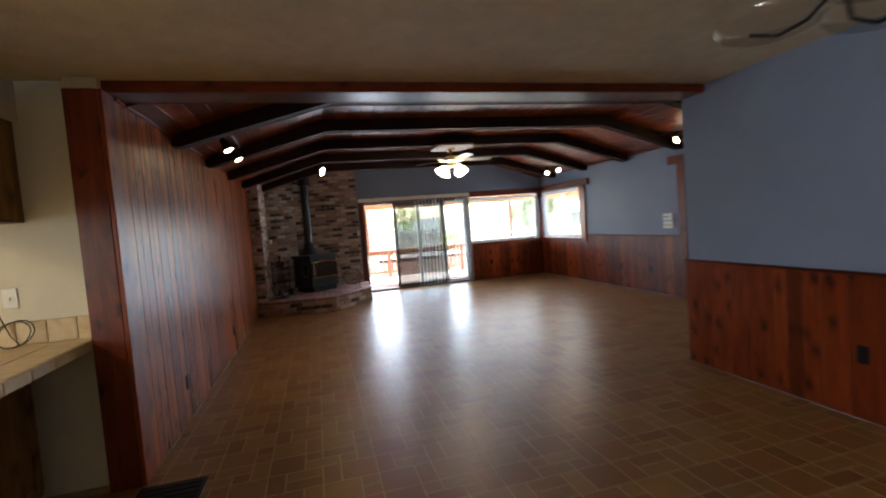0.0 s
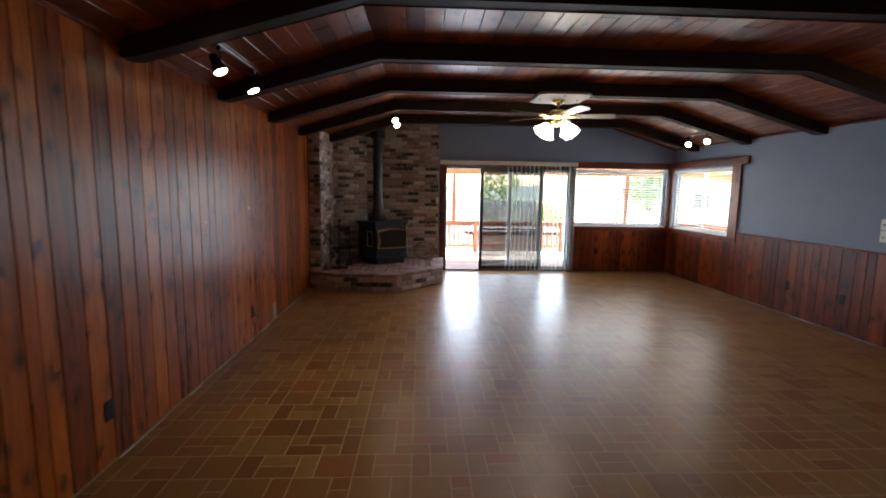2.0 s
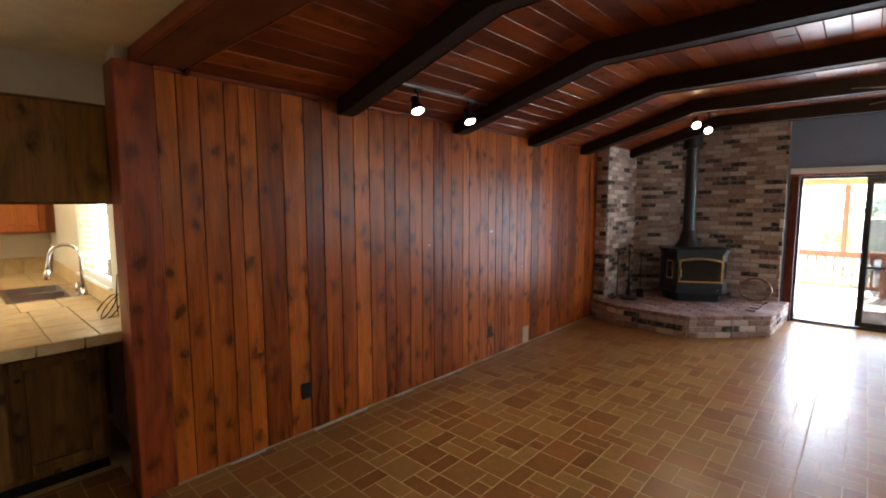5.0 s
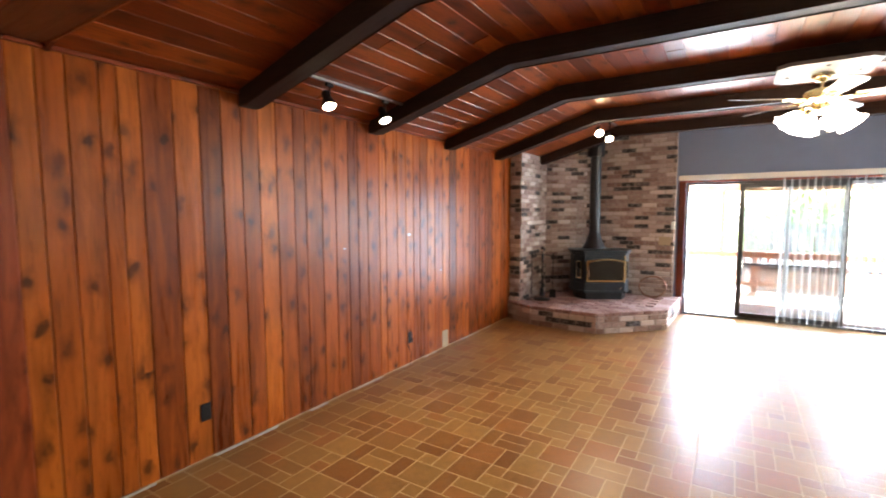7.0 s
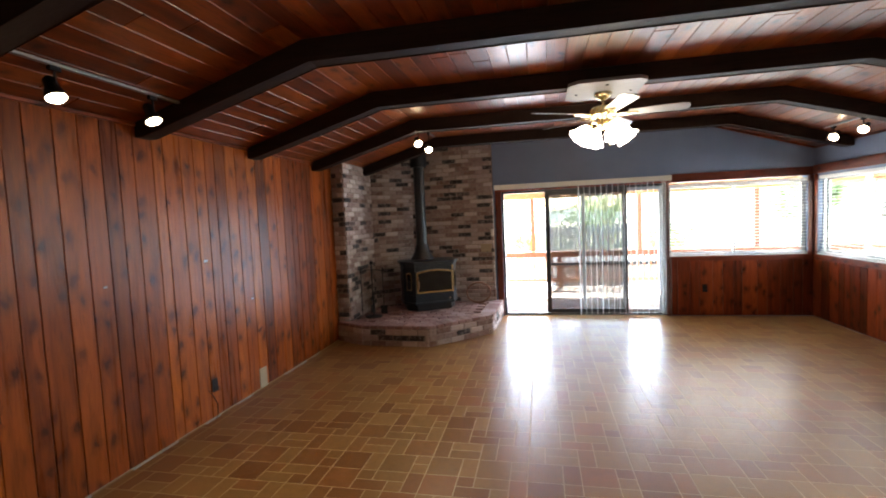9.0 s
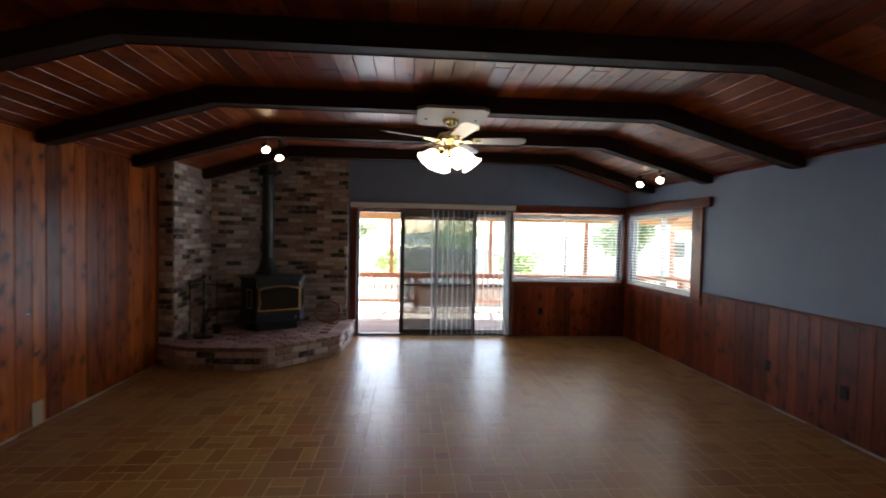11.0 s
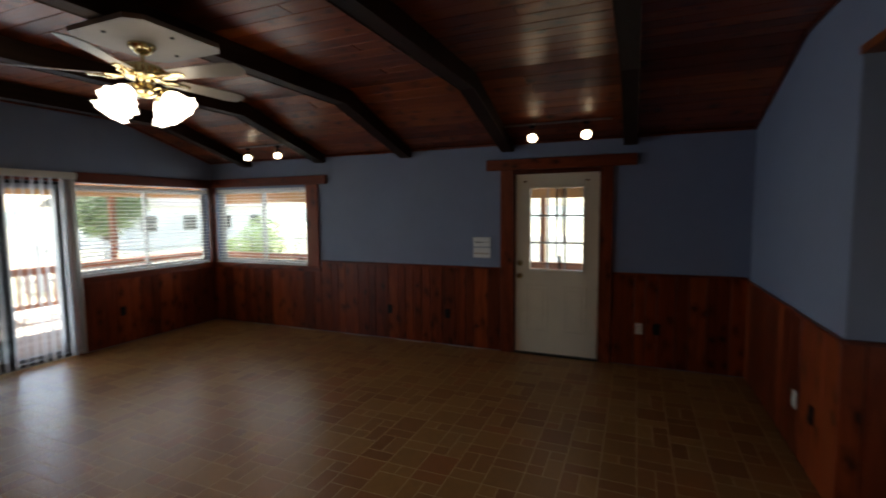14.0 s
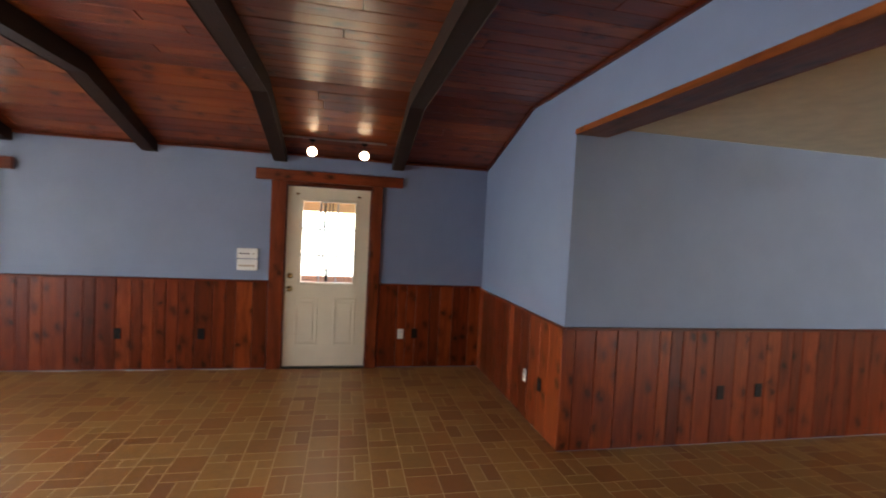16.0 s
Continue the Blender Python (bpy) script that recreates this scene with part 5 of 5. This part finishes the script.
        box_part("tile", (x + 0.002, KY - 0.012, 0.908), (x1 - 0.002, KY - 0.001, 1.045), CTILE, bs, b=0.002)
        x = x1
    y = -3.6
    while y < KY - 0.05:
        y1 = min(y + 0.155, KY - 0.014)
        box_part("tile", (-3.418, y + 0.002, 0.908), (-3.406, y1 - 0.002, 1.08), CTILE, bs, b=0.002)
        y = y1
    s = thing("sink", "stainless double-bowl sink set in the tiled worktop", "sink")
    bm = bmesh.new()
    xm = (SX0 + SX1) / 2
    z0, z1 = 0.72, 0.912
    for a, c in (((SX0 - 0.01, SY0 - 0.015, 0.9065), (SX1 + 0.01, SY0 + 0.02, z1)), ((SX0 - 0.01, SY1 - 0.03, 0.9065), (SX1 + 0.01, SY1 + 0.03, z1)), ((SX0 - 0.01, SY0 + 0.02, 0.9065), (SX0 + 0.02, SY1 - 0.03, z1)), ((SX1 - 0.02, SY0 + 0.02, 0.9065), (SX1 + 0.01, SY1 - 0.03, z1)), ((xm - 0.015, SY0 + 0.02, 0.9065), (xm + 0.015, SY1 - 0.03, z1))):
        cbox(bm, a, c, 0.002)
    part("rim", bm, CHROME, s)
    for xa, xb in ((SX0 + 0.02, xm - 0.015), (xm + 0.015, SX1 - 0.02)):
        ya, yb = SY0 + 0.02, SY1 - 0.03
        boxes("bowl", [((xa, ya, z0), (xb, yb, z0 + 0.003)), ((xa, ya, z0), (xa + 0.003, yb, 0.908)), ((xb - 0.003, ya, z0), (xb, yb, 0.908)), ((xa, ya, z0), (xb, ya + 0.003, 0.908)), ((xa, yb - 0.003, z0), (xb, yb, 0.908))], GREYAL, parent=s, kind="")
    f = thing("tap", "tall chrome swan-neck tap behind the sink", "tap", at=(-1.72, -0.305, 0.907), turn=-110)
    bm = bmesh.new()
    cyl(bm, (0, 0, 0), (0, 0, 0.06), 0.026, 0.02, n=18)
    part("base", bm, CHROME, f, smooth=True)
    bm = bmesh.new()
    tube(bm, [(0, 0, 0.05), (0, 0, 0.30)] + [(0.10 - 0.10 * math.cos(math.pi * k / 10), 0, 0.30 + 0.10 * math.sin(math.pi * k / 10)) for k in range(1, 10)] + [(0.205, 0, 0.27), (0.215, 0, 0.20)], 0.013, 12)
    part("spout", bm, CHROME, f, smooth=True)
    bm = bmesh.new()
    cyl(bm, (0.213, 0, 0.21), (0.222, 0, 0.13), 0.017, 0.021, n=16)
    part("spray_head", bm, CHROME, f, smooth=True)
    bm = bmesh.new()
    tube(bm, [(0.0, 0.02, 0.05), (0.0, 0.06, 0.07), (0.0, 0.10, 0.10)], 0.007)
    part("lever", bm, CHROME, f)
    for x in (-1.66, -1.95):
        t = thing("soap_pump", "small chrome pump beside the tap", "soap pump", at=(x, -0.305, 0.937))
        bm = bmesh.new()
        lathe(bm, [(0.0, 0.0), (0.02, 0.0), (0.02, 0.03), (0.01, 0.035), (0.01, 0.07), (0.0, 0.07)], n=16)
        part("pump", bm, CHROME, t, smooth=True)
    for k in (w, bs, s, f):
        k.location.z += 0.03
    cb = thing("black_cable", "loop of thin black cable lying on the tiled worktop", "cable")
    bm = bmesh.new()
    pts = [(-0.70, KY - 0.012, 1.20), (-0.66, KY - 0.03, 1.10), (-0.62, KY - 0.04, 1.00), (-0.58, KY - 0.045, 0.95)]
    pts += [(-0.58 + 0.085 * math.sin(2 * math.pi * k / 18), KY - 0.05 - 0.05 * math.cos(2 * math.pi * k / 18) - 0.002 * k, 1.018 - 0.07 * math.cos(2 * math.pi * k / 18)) for k in range(0, 34)]
    tube(bm, pts, 0.0035, 6)
    part("cable", bm, BLACKP, cb)


kitchen()
# Unseen fixture, added to give the kitchen its warm brightness.
kl = thing("kitchen_fill_light", "square white ceiling light added out of view to warm the kitchen", "ceiling light", at=(-2.1, -2.2, Z_KIT))
box_part("frame", (-0.32, -0.62, -0.06), (0.32, 0.62, 0.0), WHITE, kl, b=0.004)
box_part("diffuser", (-0.30, -0.60, -0.066), (0.30, 0.60, -0.0605), glowing("lit_diffuser", (1.0, 0.86, 0.62), 1.0), kl)
area("kitchen_fill_lamp", (-2.1, -2.2, Z_KIT - 0.08), (-2.1, -2.2001, 0), 0.6, 1.2, 1.8, (1.0, 0.80, 0.50))


# ---- outdoors ----
GZ, DZ = -0.55, -0.10
boxes("ground", [((-160, -160, GZ - 0.5), (160, 200, GZ))], SOIL, "dry grass yard reaching to the distance")
DX0, DX1, DY1 = -1.5, 9.55, 10.55


def deck():
    dk = thing("deck", "weathered boards of the deck round the house", "deck", kind="structure")
    bm = bmesh.new()
    rng = random.Random(9)
    y = L + 0.17
    while y < DY1:
        x = DX0 - rng.uniform(0, 2)
        while x < DX1:
            x1 = x + rng.uniform(3, 4.8)
            a, b_ = max(DX0, x) + 0.002, min(DX1, x1) - 0.002
            if b_ > a:
                cbox(bm, (a, y + 0.003, DZ - 0.035), (b_, y + 0.137, DZ), 0.003)
            x = x1
        y += 0.14
    y = -4.0
    while y < L + 0.16:
        cbox(bm, (W + 0.17, y + 0.003, DZ - 0.035), (DX1, min(y + 0.137, L + 0.165), DZ), 0.003)
        y += 0.14
    part("boards", bm, DECKM, dk, kind="stuff")
    boxes("skirt", [((DX0, L + 0.2, GZ), (DX1 - 0.05, DY1 - 0.05, DZ - 0.04)), ((W + 0.2, -4, GZ), (DX1 - 0.05, L + 0.2, DZ - 0.04))], CONC, parent=dk, kind="")


deck()


def railing(p0, p1, label):
    r = thing("railing", label, "railing", "deck railings")
    a, b_ = Vector(p0), Vector(p1)
    d = (b_ - a).normalized()
    n, full = int((b_ - a).length / 0.135), (b_ - a).length
    along_x = abs(d.x) > 0.5
    hx, hy = (full / 2, 0.045) if along_x else (0.045, full / 2)
    m = (a + b_) / 2
    box_part("top_rail", (m.x - hx, m.y - hy * (1.5 if along_x else 1), 0.70), (m.x + hx, m.y + hy * (1.5 if along_x else 1), 0.74), REDW, r, b=0.004)
    k1, k2 = (hx, 0.018) if along_x else (0.018, hy)
    box_part("lower_rail", (m.x - k1, m.y - k2, 0.03), (m.x + k1, m.y + k2, 0.11), REDW, r, b=0.003)
    box_part("upper_rail", (m.x - k1, m.y - k2, 0.61), (m.x + k1, m.y + k2, 0.699), REDW, r, b=0.003)
    bm = bmesh.new()
    cbox(bm, (-0.018, -0.018, 0.0), (0.018, 0.018, 0.60), 0.002)
    me = mesh_of("baluster", bm, REDW)
    for k in range(n):
        s = new("baluster", me)
        s.parent = r
        c = a + d * (0.135 * (k + 0.5))
        s.location = (c.x + (0 if along_x else 0.037), c.y + (0.037 if along_x else 0), 0.08)
    k = 0.0
    while k < full:
        c = a + d * k
        box_part("newel", (c.x - 0.045, c.y - 0.045, DZ), (c.x + 0.045, c.y + 0.045, 0.70), REDW, r, b=0.004)
        k += 2.35


railing((DX0, DY1 - 0.06), (DX1, DY1 - 0.06), "red-stained deck railing with square balusters facing the yard")
railing((DX1 - 0.06, -4.0), (DX1 - 0.06, DY1 - 0.2), "red-stained deck railing with square balusters on the side deck")

RZ0, RZ1, RZE = 2.36, 2.08, 1.95


def patio_roof():
    r = thing("patio_roof", "open timber patio roof on posts over the deck", "roof", kind="structure")
    n = 26
    for k in range(n):
        x = DX0 + (DX1 + 0.3 - DX0) * k / (n - 1)
        bm = bmesh.new()
        vs = [bm.verts.new(p) for p in ((x - 0.02, L + 0.165, RZ0), (x + 0.02, L + 0.165, RZ0), (x + 0.02, DY1 + 0.35, RZ1), (x - 0.02, DY1 + 0.35, RZ1))]
        up = [bm.verts.new(v.co + Vector((0, 0, 0.13))) for v in vs]
        bm.faces.new(vs), bm.faces.new(up)
        for j in range(4):
            bm.faces.new([vs[j], vs[(j + 1) % 4], up[(j + 1) % 4], up[j]])
        part("rafter", bm, RAFT, r)
    for k in range(28):
        y = -4.0 + 0.41 * k
        if y > L:
            break
        bm = bmesh.new()
        vs = [bm.verts.new(p) for p in ((W + 0.165, y - 0.02, RZ0 + 0.02), (W + 0.165, y + 0.02, RZ0 + 0.02), (DX1 + 0.35, y + 0.02, RZE), (DX1 + 0.35, y - 0.02, RZE))]
        up = [bm.verts.new(v.co + Vector((0, 0, 0.13))) for v in vs]
        bm.faces.new(vs), bm.faces.new(up)
        for j in range(4):
            bm.faces.new([vs[j], vs[(j + 1) % 4], up[(j + 1) % 4], up[j]])
        part("rafter", bm, RAFT, r)
    bm = bmesh.new()
    for q in (((DX0, L + 0.165, RZ0), (DX1 + 0.4, L + 0.165, RZ0), (DX1 + 0.4, DY1 + 0.4, RZ1), (DX0, DY1 + 0.4, RZ1)), ((W + 0.165, -4.0, RZ0), (DX1 + 0.4, -4.0, RZE), (DX1 + 0.4, L + 0.16, RZE), (W + 0.165, L + 0.16, RZ0))):
        lo = [bm.verts.new((x, y, z + 0.132)) for x, y, z in q]
        hi = [bm.verts.new((x, y, z + 0.155)) for x, y, z in q]
        bm.faces.new(lo), bm.faces.new(hi)
        for j in range(4):
            bm.faces.new([lo[j], lo[(j + 1) % 4], hi[(j + 1) % 4], hi[j]])
    part("boarding", bm, RAFT, r, "warm timber roof boarding")
    box_part("edge_beam", (DX0, DY1 - 0.11, RZ1 - 0.10), (DX1 + 0.05, DY1 - 0.01, RZ1 + 0.128), RAFT, r, b=0.004)
    box_part("edge_beam", (DX1 - 0.11, -4.0, RZE - 0.10), (DX1 - 0.01, DY1 - 0.12, RZE + 0.128), RAFT, r, b=0.004)
    for x, y in ((0.25, DY1 - 0.06), (2.60, DY1 - 0.06), (4.95, DY1 - 0.06), (7.3, DY1 - 0.06), (DX1 - 0.06, DY1 - 0.06), (DX1 - 0.06, 7.2), (DX1 - 0.06, 4.8), (DX1 - 0.06, 2.45), (DX1 - 0.06, -0.2), (DX1 - 0.06, -3.0)):
        box_part("post", (x - 0.045, y - 0.045, 0.745), (x + 0.045, y + 0.045, (RZ1 if y > 8 else RZE) - 0.10), REDW, r, b=0.004)


patio_roof()


def foliage(c, rad, n, size, material, seed, name="crown", parent=None, bottom=0.1):
    """Small leaf clumps round a lumpy crown."""
    rng = random.Random(seed)
    lobes = [(Vector([rng.gauss(0, 0.45) for _ in range(3)]), rng.uniform(0.45, 0.8)) for _ in range(9)]
    verts, faces = [], []
    for _ in range(n):
        o, r = lobes[rng.randrange(9)]
        u = Vector([rng.gauss(0, 1) for _ in range(3)]).normalized()
        p = (o + u * r * rng.uniform(0.75, 1.05))
        P = Vector((c[0] + p.x * rad[0], c[1] + p.y * rad[1], c[2] + p.z * rad[2]))
        if P.z < bottom:
            P.z = bottom + rng.uniform(0, 0.3)
        a = Vector([rng.gauss(0, 1) for _ in range(3)]).normalized() * size * rng.uniform(0.6, 1.3)
        b_ = a.cross(u).normalized() * size * rng.uniform(0.3, 0.6)
        k = len(verts)
        verts += [P - a, P + b_, P + a, P - b_]
        faces.append((k, k + 1, k + 2, k + 3))
    me = bpy.data.meshes.new(name)
    me.from_pydata(verts, [], faces)
    me.materials.append(material)
    ob = new(name, me)
    ob.parent = parent
    return ob


def tree(x, y, h, r, seed, label, mt=None):
    t = thing("tree", label, "tree", "yard trees", at=(x, y, GZ))
    rng = random.Random(seed)
    bm = bmesh.new()
    cyl(bm, (0, 0, 0), (0.1, 0, h * 0.55), 0.13, 0.07, n=10)
    for k in range(6):
        a = rng.uniform(0, 6.28)
        cyl(bm, (0.08, 0, h * (0.3 + 0.04 * k)), (r * 0.6 * math.cos(a), r * 0.6 * math.sin(a), h * rng.uniform(0.6, 0.85)), 0.055, 0.02, n=7)
    part("trunk", bm, BARKM, t)
    foliage((0, 0, h * 0.68), (r, r, h * 0.30), 4200, 0.09, mt or LEAFB, seed, parent=t, bottom=h * 0.3)


def shrub(x, y, r, h, seed, label):
    t = thing("shrub", label, "shrub", "yard shrubs", at=(x, y, GZ))
    bm = bmesh.new()
    rng = random.Random(seed)
    for k in range(5):
        a = rng.uniform(0, 6.28)
        cyl(bm, (0, 0, 0), (r * 0.5 * math.cos(a), r * 0.5 * math.sin(a), h * 0.7), 0.03, 0.012, n=6)
    part("stems", bm, BARKM, t)
    foliage((0, 0, h * 0.52), (r, r, h * 0.42), 3200, 0.07, LEAF, seed, parent=t, bottom=0.05)


for k, (x, y, r, h) in enumerate(((4.6, 18.0, 1.6, 2.75), (3.0, 20.0, 1.3, 1.7), (8.2, 21.5, 1.5, 1.8), (14.6, 14.5, 1.0, 1.9))):
    shrub(x, y, r, h, 40 + k, "leafy sunlit green shrub behind the deck in the yard")
for k, (x, y, h, r) in enumerate(((12.0, 18.6, 3.4, 1.2), (21.5, 12.5, 4.2, 1.6), (-3.0, 52.0, 4.0, 2.4))):
    tree(x, y, h, r, 60 + k, "broad leafy tree standing in the sunny yard")


def picket_fence(name, p0, p1, h, gap, w, mt, label):
    f = thing(name, label, "fence")
    a, b_ = Vector(p0), Vector(p1)
    d, full = (b_ - a).normalized(), (b_ - a).length
    bm = bmesh.new()
    cbox(bm, (-w / 2, -0.01, 0), (w / 2, 0.01, h), 0.003)
    me = mesh_of("picket", bm, mt)
    n = int(full / gap)
    for k in range(n):
        s = new("picket", me)
        s.parent = f
        c = a + d * gap * (k + 0.5)
        s.location, s.rotation_euler[2] = (c.x, c.y, GZ), math.atan2(d.y, d.x)
    for z in (0.25, h - 0.25):
        bm = bmesh.new()
        cbox(bm, (0, 0.011, z), (full, 0.05, z + 0.08), 0.003)
        s = part("rail", bm, mt, f)
        s.location, s.rotation_euler[2] = (a.x, a.y, GZ), math.atan2(d.y, d.x)


wc = thing("wind_chime", "dark wind chime with long rods hanging outside the door", "wind chime", at=(7.06, 1.80, 0))
bm = bmesh.new()
cyl(bm, (0, 0, 2.05), (0, 0, 2.07), 0.06, n=16)
part("top_disc", bm, BLACKP, wc)
bm = bmesh.new()
cyl(bm, (0, 0, 2.07), (0, 0, 2.42), 0.002, n=5)
part("cord", bm, BLACKP, wc)
for k, (cx, cy, z0) in enumerate(((-0.04, -0.05, 1.25), (0.02, 0.05, 1.05), (0.05, -0.01, 1.35), (-0.03, 0.03, 1.45))):
    bm = bmesh.new()
    cyl(bm, (cx, cy, z0), (cx, cy, 2.03), 0.008, n=8)
    part("rod", bm, DARKAL, wc)
bm = bmesh.new()
cyl(bm, (0, 0, 0.92), (0, 0, 1.10), 0.018, n=10)
part("sail", bm, BLACKP, wc)

picket_fence("board_fence", (2.6, 15.3, 0), (6.2, 15.3, 0), 1.75, 0.15, 0.11, DARKF, "weathered grey board fence in front of the shrubs")
picket_fence("picket_fence", (16.5, 14.0, 0), (16.5, -4.0, 0), 1.35, 0.14, 0.08, WHITEF, "white picket fence beyond the side deck")
picket_fence("picket_fence", (8.5, 16.5, 0), (16.4, 16.5, 0), 1.35, 0.14, 0.08, WHITEF, "white picket fence at the back of the yard")

tub = thing("covered_tub", "low dark-covered tub standing below the deck in the yard", "tub", at=(4.6, 12.7, GZ))
bm = bmesh.new()
cbox(bm, (-1.5, -0.85, 0.0), (1.5, 0.85, 0.80), 0.06)
part("shell", bm, DARKF, tub)
bm = bmesh.new()
cbox(bm, (-1.56, -0.9, 0.80), (1.56, 0.9, 0.90), 0.04)
part("cover", bm, SLATE, tub)


def far_house(x, y, w, d, h, label):
    ho = thing("house", label, "house", at=(x, y, GZ))
    box_part("wall", (-w / 2, -d / 2, 0), (w / 2, d / 2, h), STUCCO, ho)
    bm = bmesh.new()
    ridge = [(-w / 2 - 0.4, 0, h + 1.6), (w / 2 + 0.4, 0, h + 1.6)]
    vs = [bm.verts.new(p) for p in ((-w / 2 - 0.4, -d / 2 - 0.5, h), (w / 2 + 0.4, -d / 2 - 0.5, h), (w / 2 + 0.4, d / 2 + 0.5, h), (-w / 2 - 0.4, d / 2 + 0.5, h), *ridge)]
    for q in ((0, 1, 5, 4), (2, 3, 4, 5), (0, 4, 3), (1, 2, 5), (0, 3, 2, 1)):
        bm.faces.new([vs[k] for k in q])
    part("roof", bm, ROOFM, ho)
    for k in range(4):
        cx = -w / 2 + w * (k + 0.5) / 4
        wd = new("window")
        wd.parent = ho
        box_part("frame", (cx - 0.6, -d / 2 - 0.04, 0.95), (cx + 0.6, -d / 2, 2.1), WHITE, wd)
        box_part("pane", (cx - 0.54, -d / 2 - 0.05, 1.01), (cx + 0.54, -d / 2 - 0.041, 2.04), SOOT, wd)


far_house(26, 34, 12, 8, 2.7, "pale single-storey house far across the yard")
boxes("patio_slab", [((-2.0, DY1 + 0.05, GZ), (12.0, 14.5, GZ + 0.03))], CONC, "pale concrete slab beyond the deck")

bm = bmesh.new()
rng = random.Random(12)
n = 72
ring = []
for k in range(n + 1):
    a = 2 * math.pi * k / n
    h = 2.2 + 1.4 * noise.noise(Vector((math.cos(a) * 2.5, math.sin(a) * 2.5, 0.3))) + rng.uniform(-0.5, 0.5)
    ring.append((bm.verts.new((110 * math.cos(a), 110 * math.sin(a), GZ - 0.2)), bm.verts.new((118 * math.cos(a), 118 * math.sin(a), max(1.0, h)))))
for p, q in zip(ring, ring[1:]):
    bm.faces.new([p[0], q[0], q[1], p[1]])
part("backdrop", bm, HILL, None, "distant low wooded hills", kind="structure")


# ---- floor tiles ----
U = 0.108
LAYOUT = ["AABCCD", "AABCCE", "FGGHII", "FJJHII", "KKLLMN", "KKOPPN"]


def floor_tiles():
    cells = {}
    for r, row in enumerate(LAYOUT):
        for c, ch in enumerate(row):
            cells.setdefault(ch, []).append((c, r))
    shapes = [(min(c for c, r in v), min(r for c, r in v), len({c for c, r in v}), len({r for c, r in v})) for v in cells.values()]
    meshes = {}
    for _, _, w, h in shapes:
        if (w, h) not in meshes:
            bm = bmesh.new()
            x, y = w * U / 2 - 0.0033, h * U / 2 - 0.0033
            q = [bm.verts.new(p) for p in ((-x, -y, -0.0004), (x, -y, -0.0004), (x, y, -0.0004), (-x, y, -0.0004))]
            s = [bm.verts.new((v.co.x * (1 - 0.0035 / x), v.co.y * (1 - 0.0035 / y), 0.0)) for v in q]
            bm.faces.new(s)
            for k in range(4):
                bm.faces.new([q[k], q[(k + 1) % 4], s[(k + 1) % 4], s[k]])
            meshes[w, h] = mesh_of("tile", bm, TILE)
    P = 6 * U
    verts, faces, count = [], [], 0
    for i in range(-9, 9):
        for j in range(-11, 12):
            for c, r, w, h in shapes:
                x, y = 1.372 + P * i + U * (c + w / 2), 0.275 + P * j + U * (r + h / 2)
                x0, x1, y0, y1 = x - w * U / 2, x + w * U / 2, y - h * U / 2, y + h * U / 2
                north = y > -0.3
                lo_x, hi_x = (0.0, W) if north else (-0.5, XB)
                lo_y, hi_y = (-6.4, L)
                if x1 < lo_x + 0.02 or x0 > hi_x - 0.02 or y0 > hi_y - 0.02 or y1 < lo_y:
                    continue
                if north and y < YP and x > XB:
                    continue
                whole = x0 > lo_x and x1 < hi_x and y1 < hi_y
                if whole and 0.75 < x < 3.95 and 0.6 < y < 3.25 and count < 300:
                    ob = new("tile", meshes[w, h])
                    ob.parent, ob.location = floor, (x, y, 0.0)
                    count += 1
                    continue
                g, e = 0.0033, 0.0035
                X0, X1, Y0_, Y1_ = max(x0 + g, lo_x), min(x1 - g, hi_x), y0 + g, min(y1 - g, hi_y)
                k = len(verts)
                verts += [(X0, Y0_, -0.0004), (X1, Y0_, -0.0004), (X1, Y1_, -0.0004), (X0, Y1_, -0.0004), (X0 + e, Y0_ + e, 0), (X1 - e, Y0_ + e, 0), (X1 - e, Y1_ - e, 0), (X0 + e, Y1_ - e, 0)]
                faces.append((k + 4, k + 5, k + 6, k + 7))
                faces += [(k + m, k + (m + 1) % 4, k + 4 + (m + 1) % 4, k + 4 + m) for m in range(4)]
    me = bpy.data.meshes.new("tile_field")
    me.from_pydata(verts, [], faces)
    me.materials.append(TILES)
    ob = new("tile_field", me)
    ob.parent = floor
    tagged(ob, "brown and tan embossed floor tiles", kind="stuff")


floor_tiles()
